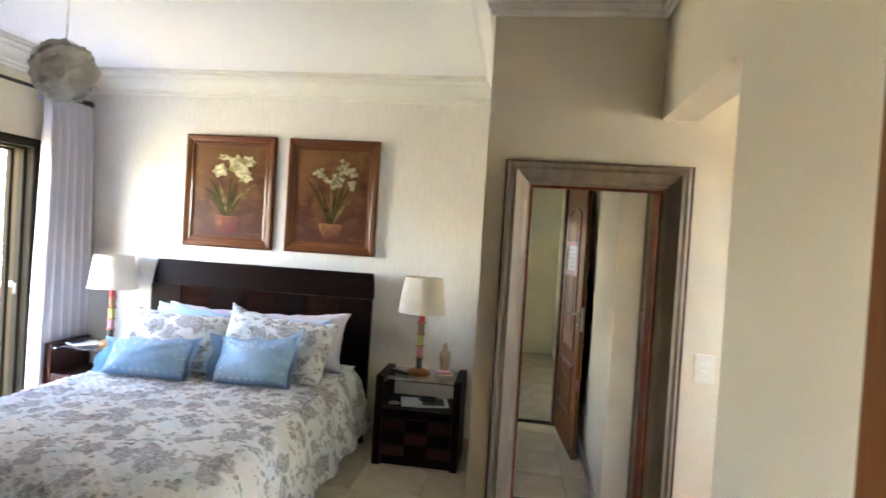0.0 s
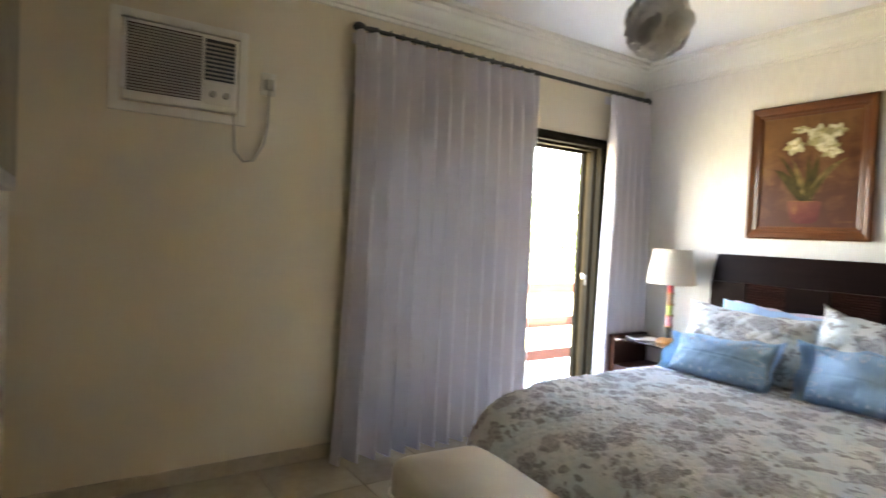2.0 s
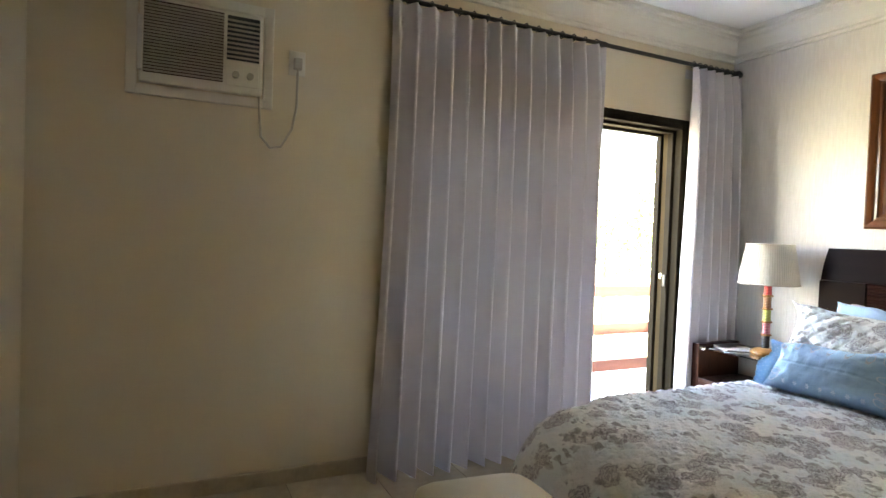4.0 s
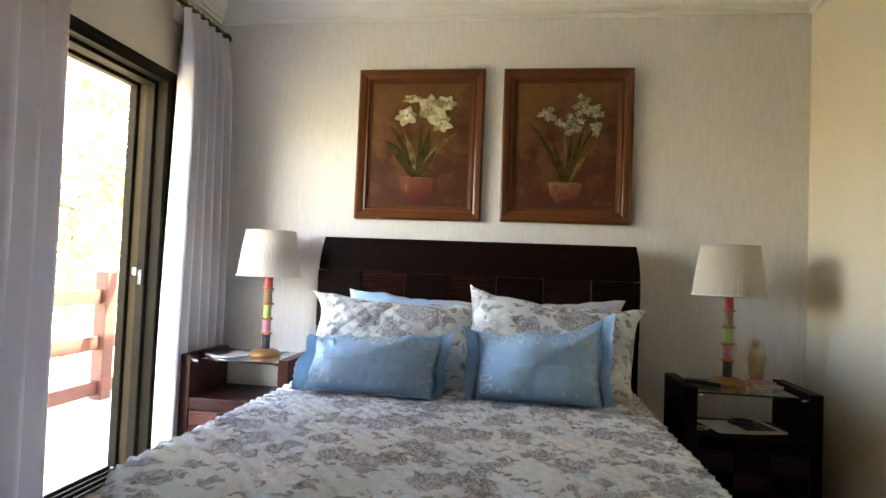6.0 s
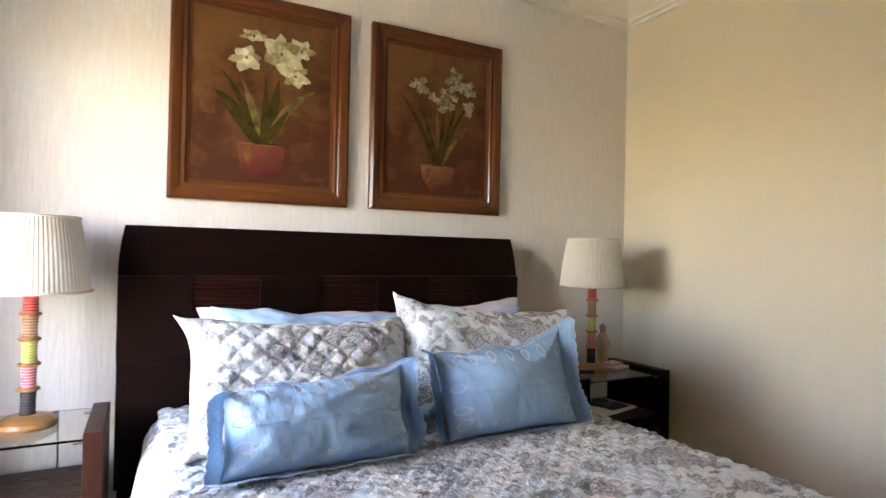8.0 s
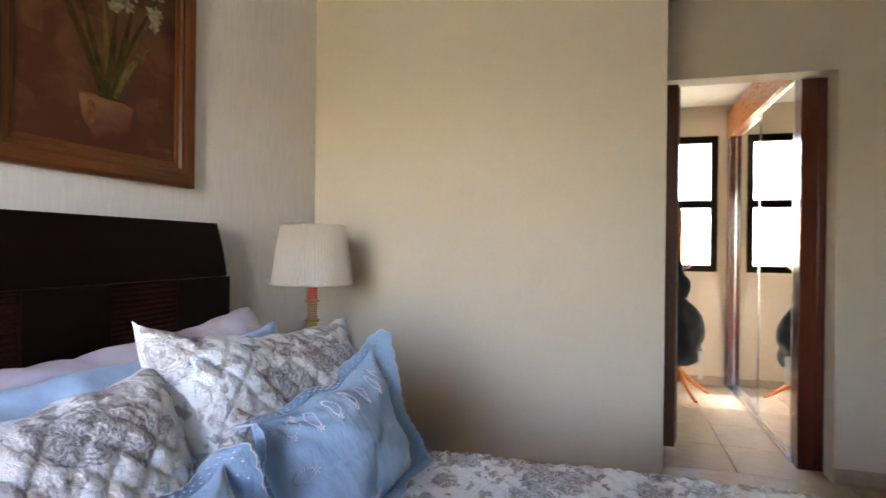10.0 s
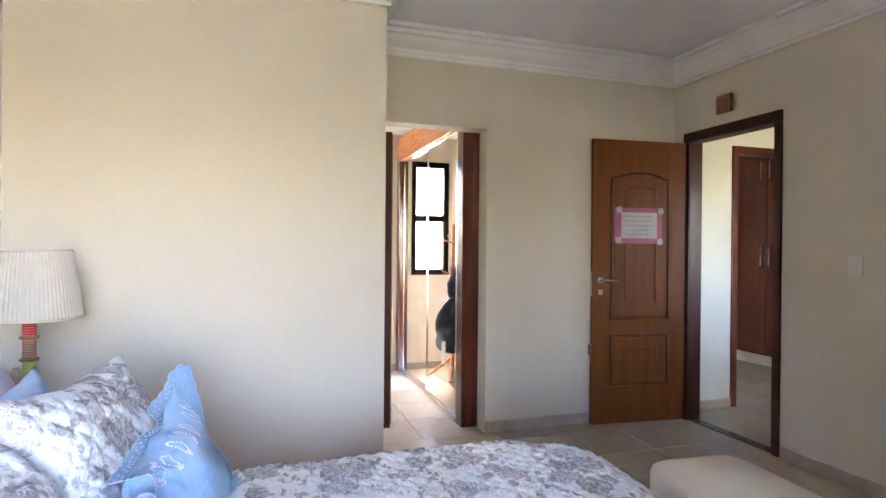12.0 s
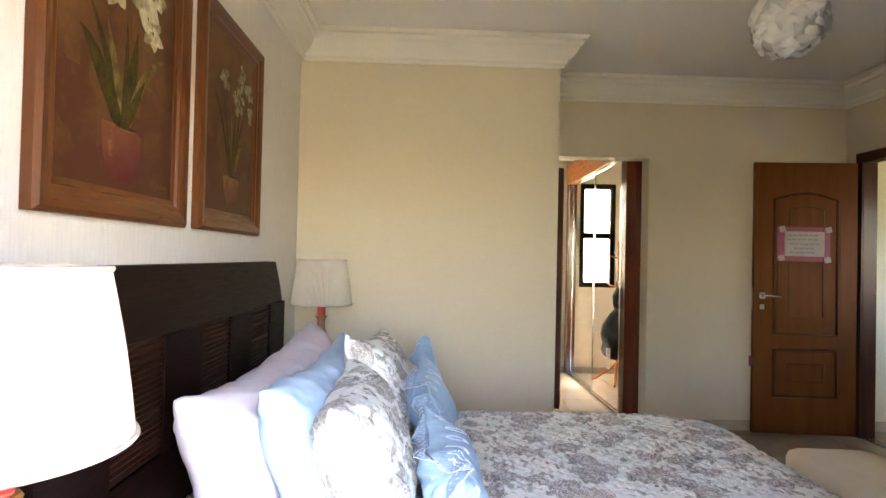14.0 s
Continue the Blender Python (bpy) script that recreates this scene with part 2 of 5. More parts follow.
def floral(name, up=1):
    """Off-white cotton printed with grey roses and leaves."""
    m, nt, bs = nodes_of(name)
    v = coords(nt)
    warp = nt.nodes.new("ShaderNodeTexNoise")
    warp.inputs["Scale"].default_value, warp.inputs["Detail"].default_value = 17, 4
    nt.links.new(v, warp.inputs["Vector"])
    wv = nt.nodes.new("ShaderNodeVectorMath")
    wv.operation = "MULTIPLY_ADD"
    nt.links.new(warp.outputs["Color"], wv.inputs[0])
    wv.inputs[1].default_value = (0.085, 0.085, 0.085)
    nt.links.new(v, wv.inputs[2])

    def cells(scale, rand=1.0):
        vo = nt.nodes.new("ShaderNodeTexVoronoi")
        vo.inputs["Scale"].default_value, vo.inputs["Randomness"].default_value = scale, rand
        nt.links.new(wv.outputs[0], vo.inputs["Vector"])
        sp = nt.nodes.new("ShaderNodeSeparateColor")
        nt.links.new(vo.outputs["Color"], sp.inputs[0])
        return vo.outputs["Distance"], sp.outputs[0], sp.outputs[1]

    d, r, g = cells(8.2)
    # roses: petals are curved dark lines over a mid tone, thinning to the edge
    grain = noise_of(nt, wv.outputs[0], 46, 4, 0.6, 1.6)
    petal = arith(nt, "SINE", arith(nt, "ADD", arith(nt, "MULTIPLY", d, 62.0), arith(nt, "MULTIPLY", grain, 14.0)))
    body = arith(nt, "MULTIPLY", span(nt, arith(nt, "ADD", d, arith(nt, "MULTIPLY", grain, 0.28)), 0.66, 0.55), span(nt, r, 0.08, 0.12))
    shade = span(nt, petal, -0.7, 0.9, 0.15, 1.0)
    # sprays of small leaves between them
    def leaves(turn):
        mp = nt.nodes.new("ShaderNodeMapping")
        mp.inputs["Rotation"].default_value = [radians(turn * 0.6), radians(turn * 0.6), radians(turn)]
        mp.inputs["Scale"].default_value = (1.0, 2.3, 1.8)
        nt.links.new(wv.outputs[0], mp.inputs["Vector"])
        vo = nt.nodes.new("ShaderNodeTexVoronoi")
        vo.inputs["Scale"].default_value = 13.0
        nt.links.new(mp.outputs[0], vo.inputs["Vector"])
        sp = nt.nodes.new("ShaderNodeSeparateColor")
        nt.links.new(vo.outputs["Color"], sp.inputs[0])
        return arith(nt, "MULTIPLY", span(nt, vo.outputs["Distance"], 0.40, 0.31), span(nt, sp.outputs[0], 0.45, 0.5)), sp.outputs[1]

    (la, g2), (lb, _) = leaves(38), leaves(-52)
    spray = span(nt, noise_of(nt, v, 5.5, 3), 0.40, 0.47)
    leaf = arith(nt, "MULTIPLY", arith(nt, "MAXIMUM", la, lb), spray)
    patchy = span(nt, noise_of(nt, v, 60, 4), 0.32, 0.6, 0.55, 1.0)
    base = ramp_mix(nt, span(nt, noise_of(nt, v, 7, 3), 0.4, 0.65), (0.84, 0.835, 0.80), (0.72, 0.785, 0.775))
    tone = ramp_mix(nt, g, (0.17, 0.15, 0.15), (0.33, 0.30, 0.30))
    tone2 = ramp_mix(nt, g2, (0.25, 0.24, 0.225), (0.44, 0.43, 0.40))
    wash = ramp_mix(nt, arith(nt, "MULTIPLY", body, 0.3), base, (0.36, 0.325, 0.315))
    c = ramp_mix(nt, arith(nt, "MULTIPLY", leaf, patchy), wash, tone2)
    c = ramp_mix(nt, arith(nt, "MULTIPLY", arith(nt, "MULTIPLY", body, shade), patchy), c, tone)
    nt.links.new(c, bs.inputs["Base Color"])
    bs.inputs["Roughness"].default_value = 0.88
    weave = arith(nt, "ADD", noise_of(nt, v, 52, 4, 0.55, 0.6), arith(nt, "MULTIPLY", noise_of(nt, v, 420, 2), 0.12))
    bumped(nt, bs, weave, 1.0 if up == 1 else 0.6, 0.012)
    return m


FLORAL = floral("grey_floral_quilted_cotton")
FLORAL_UP = floral("grey_floral_pillow_cotton", 2)


def painting(name, top, low):
    m, nt, bs = nodes_of(name)
    v = coords(nt)
    n = noise_of(nt, v, 6, 6, 0.65, 0.6)
    sx = nt.nodes.new("ShaderNodeSeparateXYZ")
    nt.links.new(v, sx.inputs[0])
    vo = nt.nodes.new("ShaderNodeTexVoronoi")             # squarish dabs of the palette knife
    vo.distance = "CHEBYCHEV"
    vo.inputs["Scale"].default_value = 9.0
    nt.links.new(v, vo.inputs["Vector"])
    sp = nt.nodes.new("ShaderNodeSeparateColor")
    nt.links.new(vo.outputs["Color"], sp.inputs[0])
    dab = arith(nt, "MULTIPLY", arith(nt, "SUBTRACT", sp.outputs[0], 0.5), 0.5)
    f = arith(nt, "ADD", arith(nt, "ADD", span(nt, sx.outputs[2], 0.1, 0.8, -0.1, 0.75), dab), arith(nt, "MULTIPLY", arith(nt, "SUBTRACT", n, 0.5), 2.4))
    nt.links.new(ramp_mix(nt, span(nt, f, 0.0, 1.0), low, top), bs.inputs["Base Color"])
    bs.inputs["Roughness"].default_value = 0.5
    bs.inputs["Specular IOR Level"].default_value = 0.2
    bumped(nt, bs, noise_of(nt, v, 160, 2), 0.15, 0.002)
    return m


CANVAS = painting("brown_painted_canvas", (0.165, 0.076, 0.027), (0.070, 0.021, 0.010))
PETAL = mat("painted_white_petals", (0.70, 0.65, 0.49), (0.34, 0.30, 0.16), 0.5, 26, fine=70, bump=0.1, vary=0.18, spec=0.1)
PETAL_DIM = mat("painted_dim_petals", (0.44, 0.40, 0.28), (0.15, 0.12, 0.06), 0.5, 30, fine=70, bump=0.1, vary=0.3, spec=0.1)
PETAL_SHADE = mat("painted_shaded_petals", (0.46, 0.40, 0.23), (0.19, 0.16, 0.07), 0.5, 26, fine=70, bump=0.1, vary=0.25, spec=0.1)
STALK_PALE = mat("painted_pale_stalks", (0.22, 0.155, 0.06), (0.055, 0.042, 0.012), 0.5, 22, fine=90, bump=0.1, spec=0.1)
STALK = mat("painted_leaves", (0.072, 0.052, 0.012), (0.020, 0.015, 0.004), 0.5, 22, fine=90, bump=0.1, spec=0.1)


def painted_pot(name, rim, base):
    m, nt, bs = nodes_of(name)
    v = coords(nt)
    sx = nt.nodes.new("ShaderNodeSeparateXYZ")
    nt.links.new(v, sx.inputs[0])
    n = arith(nt, "MULTIPLY", arith(nt, "SUBTRACT", noise_of(nt, v, 16, 4), 0.5), 1.2)
    f = arith(nt, "ADD", arith(nt, "ADD", span(nt, sx.outputs[2], 0.11, 0.25), span(nt, sx.outputs[0], -0.15, 0.1, 0.25, -0.35)), n)
    nt.links.new(ramp_mix(nt, span(nt, f, 0.0, 1.0), base, rim), bs.inputs["Base Color"])
    bs.inputs["Roughness"].default_value = 0.5
    bs.inputs["Specular IOR Level"].default_value = 0.2
    return m


POT = painted_pot("painted_red_pot", (0.17, 0.050, 0.026), (0.085, 0.010, 0.011))
POT_PALE = painted_pot("painted_clay_pot", (0.25, 0.125, 0.055), (0.085, 0.016, 0.012))
POT_LIGHT = mat("painted_pot_light", (0.27, 0.12, 0.05), (0.14, 0.04, 0.02), 0.5, 30, fine=90, bump=0.1, spec=0.1)

GLASS, gnt, gbs = nodes_of("clear_glass")
gbs.inputs["Base Color"].default_value = (0.93, 0.97, 0.95, 1)
gbs.inputs["Transmission Weight"].default_value, gbs.inputs["Roughness"].default_value, gbs.inputs["IOR"].default_value = 1.0, 0.01, 1.45
MIRROR, mnt, mbs = nodes_of("silvered_mirror")
mbs.inputs["Base Color"].default_value = (0.86, 0.87, 0.85, 1)
mbs.inputs["Metallic"].default_value, mbs.inputs["Roughness"].default_value = 1.0, 0.015
SCREEN = mat("dark_screen", (0.012, 0.012, 0.013), None, 0.12, 2, fine=5, bump=0.0)

# ---- building helpers ----


def box(bm, lo, hi, bevel=0.0, seg=2):
    lo, hi = [min(a, b) for a, b in zip(lo, hi)], [max(a, b) for a, b in zip(lo, hi)]
    vs = [bm.verts.new((x, y, z)) for x in (lo[0], hi[0]) for y in (lo[1], hi[1]) for z in (lo[2], hi[2])]
    fs = [bm.faces.new([vs[i] for i in q]) for q in ((0, 1, 3, 2), (4, 6, 7, 5), (0, 4, 5, 1), (2, 3, 7, 6), (0, 2, 6, 4), (1, 5, 7, 3))]
    if bevel:
        es = list({e for f in fs for e in f.edges})
        bmesh.ops.bevel(bm, geom=es, offset=bevel, segments=seg, affect="EDGES", profile=0.6)
    return bm


def boxes(*items, bevel=0.0):
    bm = bmesh.new()
    for lo, hi in items:
        box(bm, lo, hi, bevel)
    return bm


def lathe(profile, n=32, bm=None, at=(0, 0, 0)):
    """A turned solid from (radius, height) pairs."""
    bm = bm or bmesh.new()
    rings = []
    for r, z in profile:
        if r < 1e-5:
            rings.append([bm.verts.new((at[0], at[1], at[2] + z))] * n)
        else:
            rings.append([bm.verts.new((at[0] + r * math.cos(2 * math.pi * i / n), at[1] + r * math.sin(2 * math.pi * i / n), at[2] + z)) for i in range(n)])
    for a, b in zip(rings, rings[1:]):
        for i in range(n):
            j = (i + 1) % n
            q = []
            for w in (a[i], a[j], b[j], b[i]):
                if w not in q:
                    q.append(w)
            if len(q) > 2:
                bm.faces.new(q)
    return bm


def tube(points, r, n=8, bm=None, closed=False):
    """A round bar along a line of points; r is a radius or one for each point."""
    bm = bm or bmesh.new()
    pts = [Vector(p) for p in points]
    rs = r if isinstance(r, (list, tuple)) else [r] * len(pts)
    rings, last = [], None
    for i, p in enumerate(pts):
        a = pts[i - 1] if i or closed else p
        b = pts[(i + 1) % len(pts)] if i + 1 < len(pts) or closed else p
        d = (b - a).normalized()
        u = last - d * last.dot(d) if last else d.orthogonal()
        u.normalize()
        last = u
        w = d.cross(u)
        rings.append([bm.verts.new(p + (u * math.cos(2 * math.pi * k / n) + w * math.sin(2 * math.pi * k / n)) * rs[i]) for k in range(n)])
    pairs = list(zip(rings, rings[1:])) + ([(rings[-1], rings[0])] if closed else [])
    for a, b in pairs:
        for k in range(n):
            bm.faces.new((a[k], a[(k + 1) % n], b[(k + 1) % n], b[k]))
    if not closed:
        bm.faces.new(rings[0][::-1])
        bm.faces.new(rings[-1])
    return bm


def mesh_of(name, bm, material, smooth=False):
    me = bpy.data.meshes.new(name)
    bmesh.ops.recalc_face_normals(bm, faces=bm.faces)
    bm.to_mesh(me)
    bm.free()
    me.materials.append(material)
    if smooth:
        me.polygons.foreach_set("use_smooth", [True] * len(me.polygons))
        if smooth != "all":
            me.set_sharp_from_angle(angle=radians(38))
    return me


def part(name, bm, material, parent, label="", smooth=False):
    ob = new(name, mesh_of(name, bm, material, smooth))
    ob.parent = parent
    return tagged(ob, label)


def thing(name, at, label, category, group="", rz=0.0):
    ob = new(name)
    ob.empty_display_size = 0.1
    ob.matrix_basis = pose(*at, 0, 0, rz)
    return tagged(ob, label, category, group)


def single(name, bm, material, at, label, category, group="", m=None, smooth=False):
    ob = new(name, mesh_of(name, bm, material, smooth))
    ob.matrix_basis = m or pose(*at)
    return tagged(ob, label, category, group)


def structure(name, bm, material, label="", smooth=False):
    return tagged(new(name, mesh_of(name, bm, material, smooth)), label, kind="structure")


def wall_with_hole(lo, hi, axis, a0, a1, z0, z1):
    """A thick wall with one opening from a0 to a1 along its axis and z0 to z1."""
    i = "xy".index(axis)
    def cut(b0, b1, c0, c1):
        l, h = list(lo), list(hi)
        l[i], h[i], l[2], h[2] = b0, b1, c0, c1
        return tuple(l), tuple(h)
    out = [cut(lo[i], a0, lo[2], hi[2]), cut(a1, hi[i], lo[2], hi[2]), cut(a0, a1, z1, hi[2])]
    if z0 > lo[2]:
        out.append(cut(a0, a1, lo[2], z0))
    bm = boxes(*[o for o in out if o[1][i] - o[0][i] > 1e-4])
    bmesh.ops.remove_doubles(bm, verts=bm.verts, dist=1e-5)
    return bm


# ---- the rooms ----
XW, XB, XE = -0.85, 2.63, 3.38          # window wall, wall beside the bed, closet wall
YB, YS = -1.73, -4.26                   # end of the wall beside the bed, door wall
ZC = 2.80                               # ceiling
WIN = (-2.62, -0.46, 2.12)              # balcony door: from, to, height
OPEN = (-2.635, -1.73, 2.17)             # closet opening
DOOR = (2.44, 3.19, 2.15)              # bedroom door opening
CX = 5.55                               # far wall of the closet

structure("wall_north", boxes(((XW - 0.2, 0, -0.1), (XB + 0.1, 0.16, ZC + 0.1))), WHITE_WALL, "white combed plaster wall behind the bed")
structure("wall_west", wall_with_hole((XW - 0.2, YS - 0.10, -0.1), (XW, 0, ZC + 0.1), "y", WIN[0], WIN[1], -0.1, WIN[2]), CREAM, "cream painted wall with the balcony door")
structure("wall_bedside", boxes(((XB, YB, -0.1), (XE, 0.0, ZC + 0.1))), CREAM, "cream painted wall beside the bed")
structure("wall_east", wall_with_hole((XE, YS, -0.1), (XE + 0.15, YB, ZC + 0.1), "y", OPEN[0], OPEN[1], -0.1, OPEN[2]), CREAM, "cream painted wall with the closet opening")
structure("wall_south", wall_with_hole((XW, YS - 0.10, -0.1), (XE + 0.15, YS, ZC + 0.1), "x", DOOR[0] - 0.05, DOOR[1] + 0.06, -0.1, DOOR[2] + 0.07), CREAM, "cream painted wall with the bedroom door")
# out of view; added to keep sun off the railing and limit it in the closet
structure("roof", boxes(((-1.45, -8.0, 3.02), (6.15, 0.8, 3.14))), FACADE, "unseen flat roof slab, its overhangs added to block sun")
structure("ceiling", boxes(((XW, YS, ZC), (XE, 0, ZC + 0.1))), CEIL, "white painted ceiling")

# closet passage
structure("wall_closet_north", boxes(((XE, YB, -0.1), (CX + 0.15, YB + 0.12, 2.7))), CREAM, "cream closet wall")
structure("wall_closet_end", wall_with_hole((CX, -3.4, -0.1), (CX + 0.15, YB, 2.7), "y", -2.43, -1.94, 1.02, 2.25), CREAM, "cream closet wall with a window")
structure("wall_closet_south", boxes(((XE + 0.15, -3.4, -0.1), (CX, -3.28, 2.7))), CREAM, "cream closet wall")
structure("ceiling_closet", boxes(((XE + 0.15, -3.4, 2.52), (CX, YB, 2.62))), CEIL, "white closet ceiling")

# hall and the room across it
structure("wall_hall_east", wall_with_hole((3.40, -7.6, -0.1), (3.52, YS - 0.10, 2.8), "y", -5.72, -4.93, -0.1, 2.14), HALLWALL, "pale hall wall with a doorway")
# the opening is unseen, added to let daylight into the hall
structure("wall_hall_west", wall_with_hole((1.1, -7.6, -0.1), (1.25, YS - 0.10, 2.8), "y", -6.2, -5.5, 1.1, 2.0), HALLWALL, "pale hall wall")
structure("wall_hall_south", boxes(((1.1, -7.75, -0.1), (6.2, -7.6, 2.8))), HALLWALL, "pale hall wall")
# another unseen opening, added to light the wardrobe room
structure("wall_room_east", wall_with_hole((5.6, -7.6, -0.1), (5.75, -3.4, 2.8), "y", -4.85, -4.55, 1.3, 1.9), HALLWALL, "pale wall of the next room")
structure("wall_room_north", boxes(((3.53, -4.4, -0.1), (5.6, -4.28, 2.8))), HALLWALL, "pale wall of the next room")
structure("ceiling_hall", boxes(((1.1, -7.6, 2.7), (5.75, YS - 0.10, 2.8))), CEIL, "white hall ceiling")

floor = structure("floor", boxes(((XW, -7.6, -0.12), (5.75, 0.0, -0.006))), GROUT, "beige marbled tile floor with narrow joints")
structure("threshold", boxes(((DOOR[0] - 0.02, YS - 0.10, -0.006), (DOOR[1] + 0.03, YS - 0.02, 0.002))), GRANITE, "dark granite threshold")


def swept(profile, corners, closed=False):
    """A moulding: (out from the wall, height) pairs carried round the inner corners of a room."""
    bm, rings, n = bmesh.new(), [], len(corners)
    for i, c in enumerate(corners):
        p = Vector(c)
        dirs = []
        if i or closed:
            dirs.append((p - Vector(corners[i - 1])).normalized())
        if i + 1 < n or closed:
            dirs.append((Vector(corners[(i + 1) % n]) - p).normalized())
        ns = [Vector((d.y, -d.x)) for d in dirs]
        off = ns[0] if len(ns) == 1 else (ns[0] + ns[1]) / (1 + ns[0].dot(ns[1]))
        rings.append([bm.verts.new((p.x + off.x * o, p.y + off.y * o, z)) for o, z in profile])
    pairs = list(zip(rings, rings[1:])) + ([(rings[-1], rings[0])] if closed else [])
    for a, b in pairs:
        for k in range(len(profile)):
            j = (k + 1) % len(profile)
            bm.faces.new((a[k], a[j], b[j], b[k]))
    if not closed:
        bm.faces.new(rings[0])
        bm.faces.new(rings[-1])
    return bm


ROOM = [(XW, 0), (XB, 0), (XB, YB), (XE, YB), (XE, YS), (XW, YS)]
CORNICE = [(0, 2.615), (0.018, 2.615), (0.022, 2.635), (0.034, 2.64), (0.04, 2.66), (0.065, 2.675), (0.088, 2.70), (0.10, 2.73), (0.118, 2.74), (0.122, 2.765), (0.145, 2.772), (0.15, 2.797), (0, 2.797)]
structure("cornice", swept(CORNICE, ROOM, True), PLASTER, "white stepped plaster cornice round the ceiling", smooth=True)
BASE = [(0, 0.0), (0.012, 0.0), (0.012, 0.072), (0.009, 0.078), (0, 0.078)]
for run in ([(XW, WIN[1] + 0.02), (XW, 0), (XB, 0), (XB, YB), (XE - 0.01, YB)], [(XE, OPEN[0]), (XE, YS), (DOOR[1] + 0.07, YS)], [(DOOR[0] - 0.06, YS), (XW, YS), (XW, WIN[0] - 0.02)],
            [(3.40, YS - 0.10), (3.40, -4.87)], [(XE + 0.15, YB), (CX, YB), (CX, -2.6)]):
    structure("baseboard", swept(BASE, run), STONE, "beige stone baseboard")

# ---- doors and windows ----


def balcony_door():
    y0, y1, h = WIN
    ob = thing("window_1", (XW - 0.1, (y0 + y1) / 2, 0), "bronze aluminium sliding balcony door standing open", "door")
    tagged(ob, kind="structure")
    c = (y0 + y1) / 2
    a, b = y0 - c, y1 - c
    for i, (x0, x1, w, m) in enumerate(((-0.095, -0.05, 0.075, BRONZE), (-0.046, -0.004, 0.055, OLIVE), (0.0, 0.045, 0.062, BRONZE), (0.049, 0.106, 0.04, BRONZE))):
        part("jamb", boxes(((x0, b - w, 0.01), (x1, b - 0.001, h - 0.001)), bevel=0.004), m, ob)
        part("jamb", boxes(((x0, a + 0.001, 0.01), (x1, a + w, h - 0.001)), bevel=0.004), m, ob)
        part("head", boxes(((x0, a + w, h - w * 0.9), (x1, b - w, h - 0.001)), bevel=0.004), m, ob)
        part("track", boxes(((x0 + 0.01, a + w, -0.004), (x0 + 0.022, b - w, 0.02))), BRONZE, ob)
    part("casing", boxes(((0.100, b - 0.002, 0.08), (0.108, b + 0.035, h + 0.03)), ((0.100, a - 0.035, 0.08), (0.108, b - 0.002, h + 0.03)[:1] + (a + 0.002, h + 0.03)), ((0.100, a, h - 0.002), (0.108, b, h + 0.03)), bevel=0.002), BRONZE, ob)
    part("latch", boxes(((-0.02, b - 0.068, 1.03), (0.0, b - 0.054, 1.07)), bevel=0.003), CHROME, ob, "small chrome latch")
    part("latch", boxes(((0.018, b - 0.075, 0.98), (0.04, b - 0.061, 1.06)), bevel=0.003), BLACK, ob, "small black latch")
    for x in (-0.072, -0.025):                       # two leaves pushed to the far side
        lo, hi = a + 0.07 + (0.02 if x < -0.05 else 0), a + 0.98
        leaf = part("sash", boxes(((x - 0.016, lo, 0.022), (x + 0.016, lo + 0.05, h - 0.07)), ((x - 0.016, hi - 0.05, 0.022), (x + 0.016, hi, h - 0.07)), ((x - 0.016, lo + 0.05, 0.022), (x + 0.016, hi - 0.05, 0.11)), ((x - 0.016, lo + 0.05, h - 0.13), (x + 0.016, hi - 0.05, h - 0.07)), bevel=0.003), BRONZE, ob)
        g = part("pane", boxes(((x - 0.003, lo + 0.052, 0.112), (x + 0.003, hi - 0.052, h - 0.132))), GLASS, leaf)
        g.visible_shadow = False


def closet_window():
    ob = thing("window_2", (CX + 0.06, -2.185, 1.02), "dark bronze closet window with two panes", "window")
    tagged(ob, kind="structure")
    w, h = 0.49, 1.23
    part("window_frame", boxes(((-0.06, -w / 2, 0), (0.03, -w / 2 + 0.055, h)), ((-0.06, w / 2 - 0.055, 0), (0.03, w / 2, h)), ((-0.06, -w / 2 + 0.055, 0), (0.03, w / 2 - 0.055, 0.06)), ((-0.06, -w / 2 + 0.055, h - 0.06), (0.03, w / 2 - 0.055, h)), ((-0.05, -w / 2 + 0.055, h / 2 - 0.035), (0.02, w / 2 - 0.055, h / 2 + 0.035)), bevel=0.004), BRONZE, ob)
    for z in (0.062, h / 2 + 0.037):
        g = part("pane", boxes(((-0.012, -w / 2 + 0.057, z), (-0.006, w / 2 - 0.057, z + h / 2 - 0.10))), GLASS, ob)
        g.visible_shadow = False


def rounded_outline(x0, x1, z0, z1, arch, n=12):
    """An outline of a door panel with a bowed top."""
    pts = [(x0, z0), (x1, z0), (x1, z1)]
    for i in range(1, n):
        u = i / n
        pts.append((x1 + (x0 - x1) * u, z1 + arch * math.sin(math.pi * u)))
    pts.append((x0, z1))
    return pts


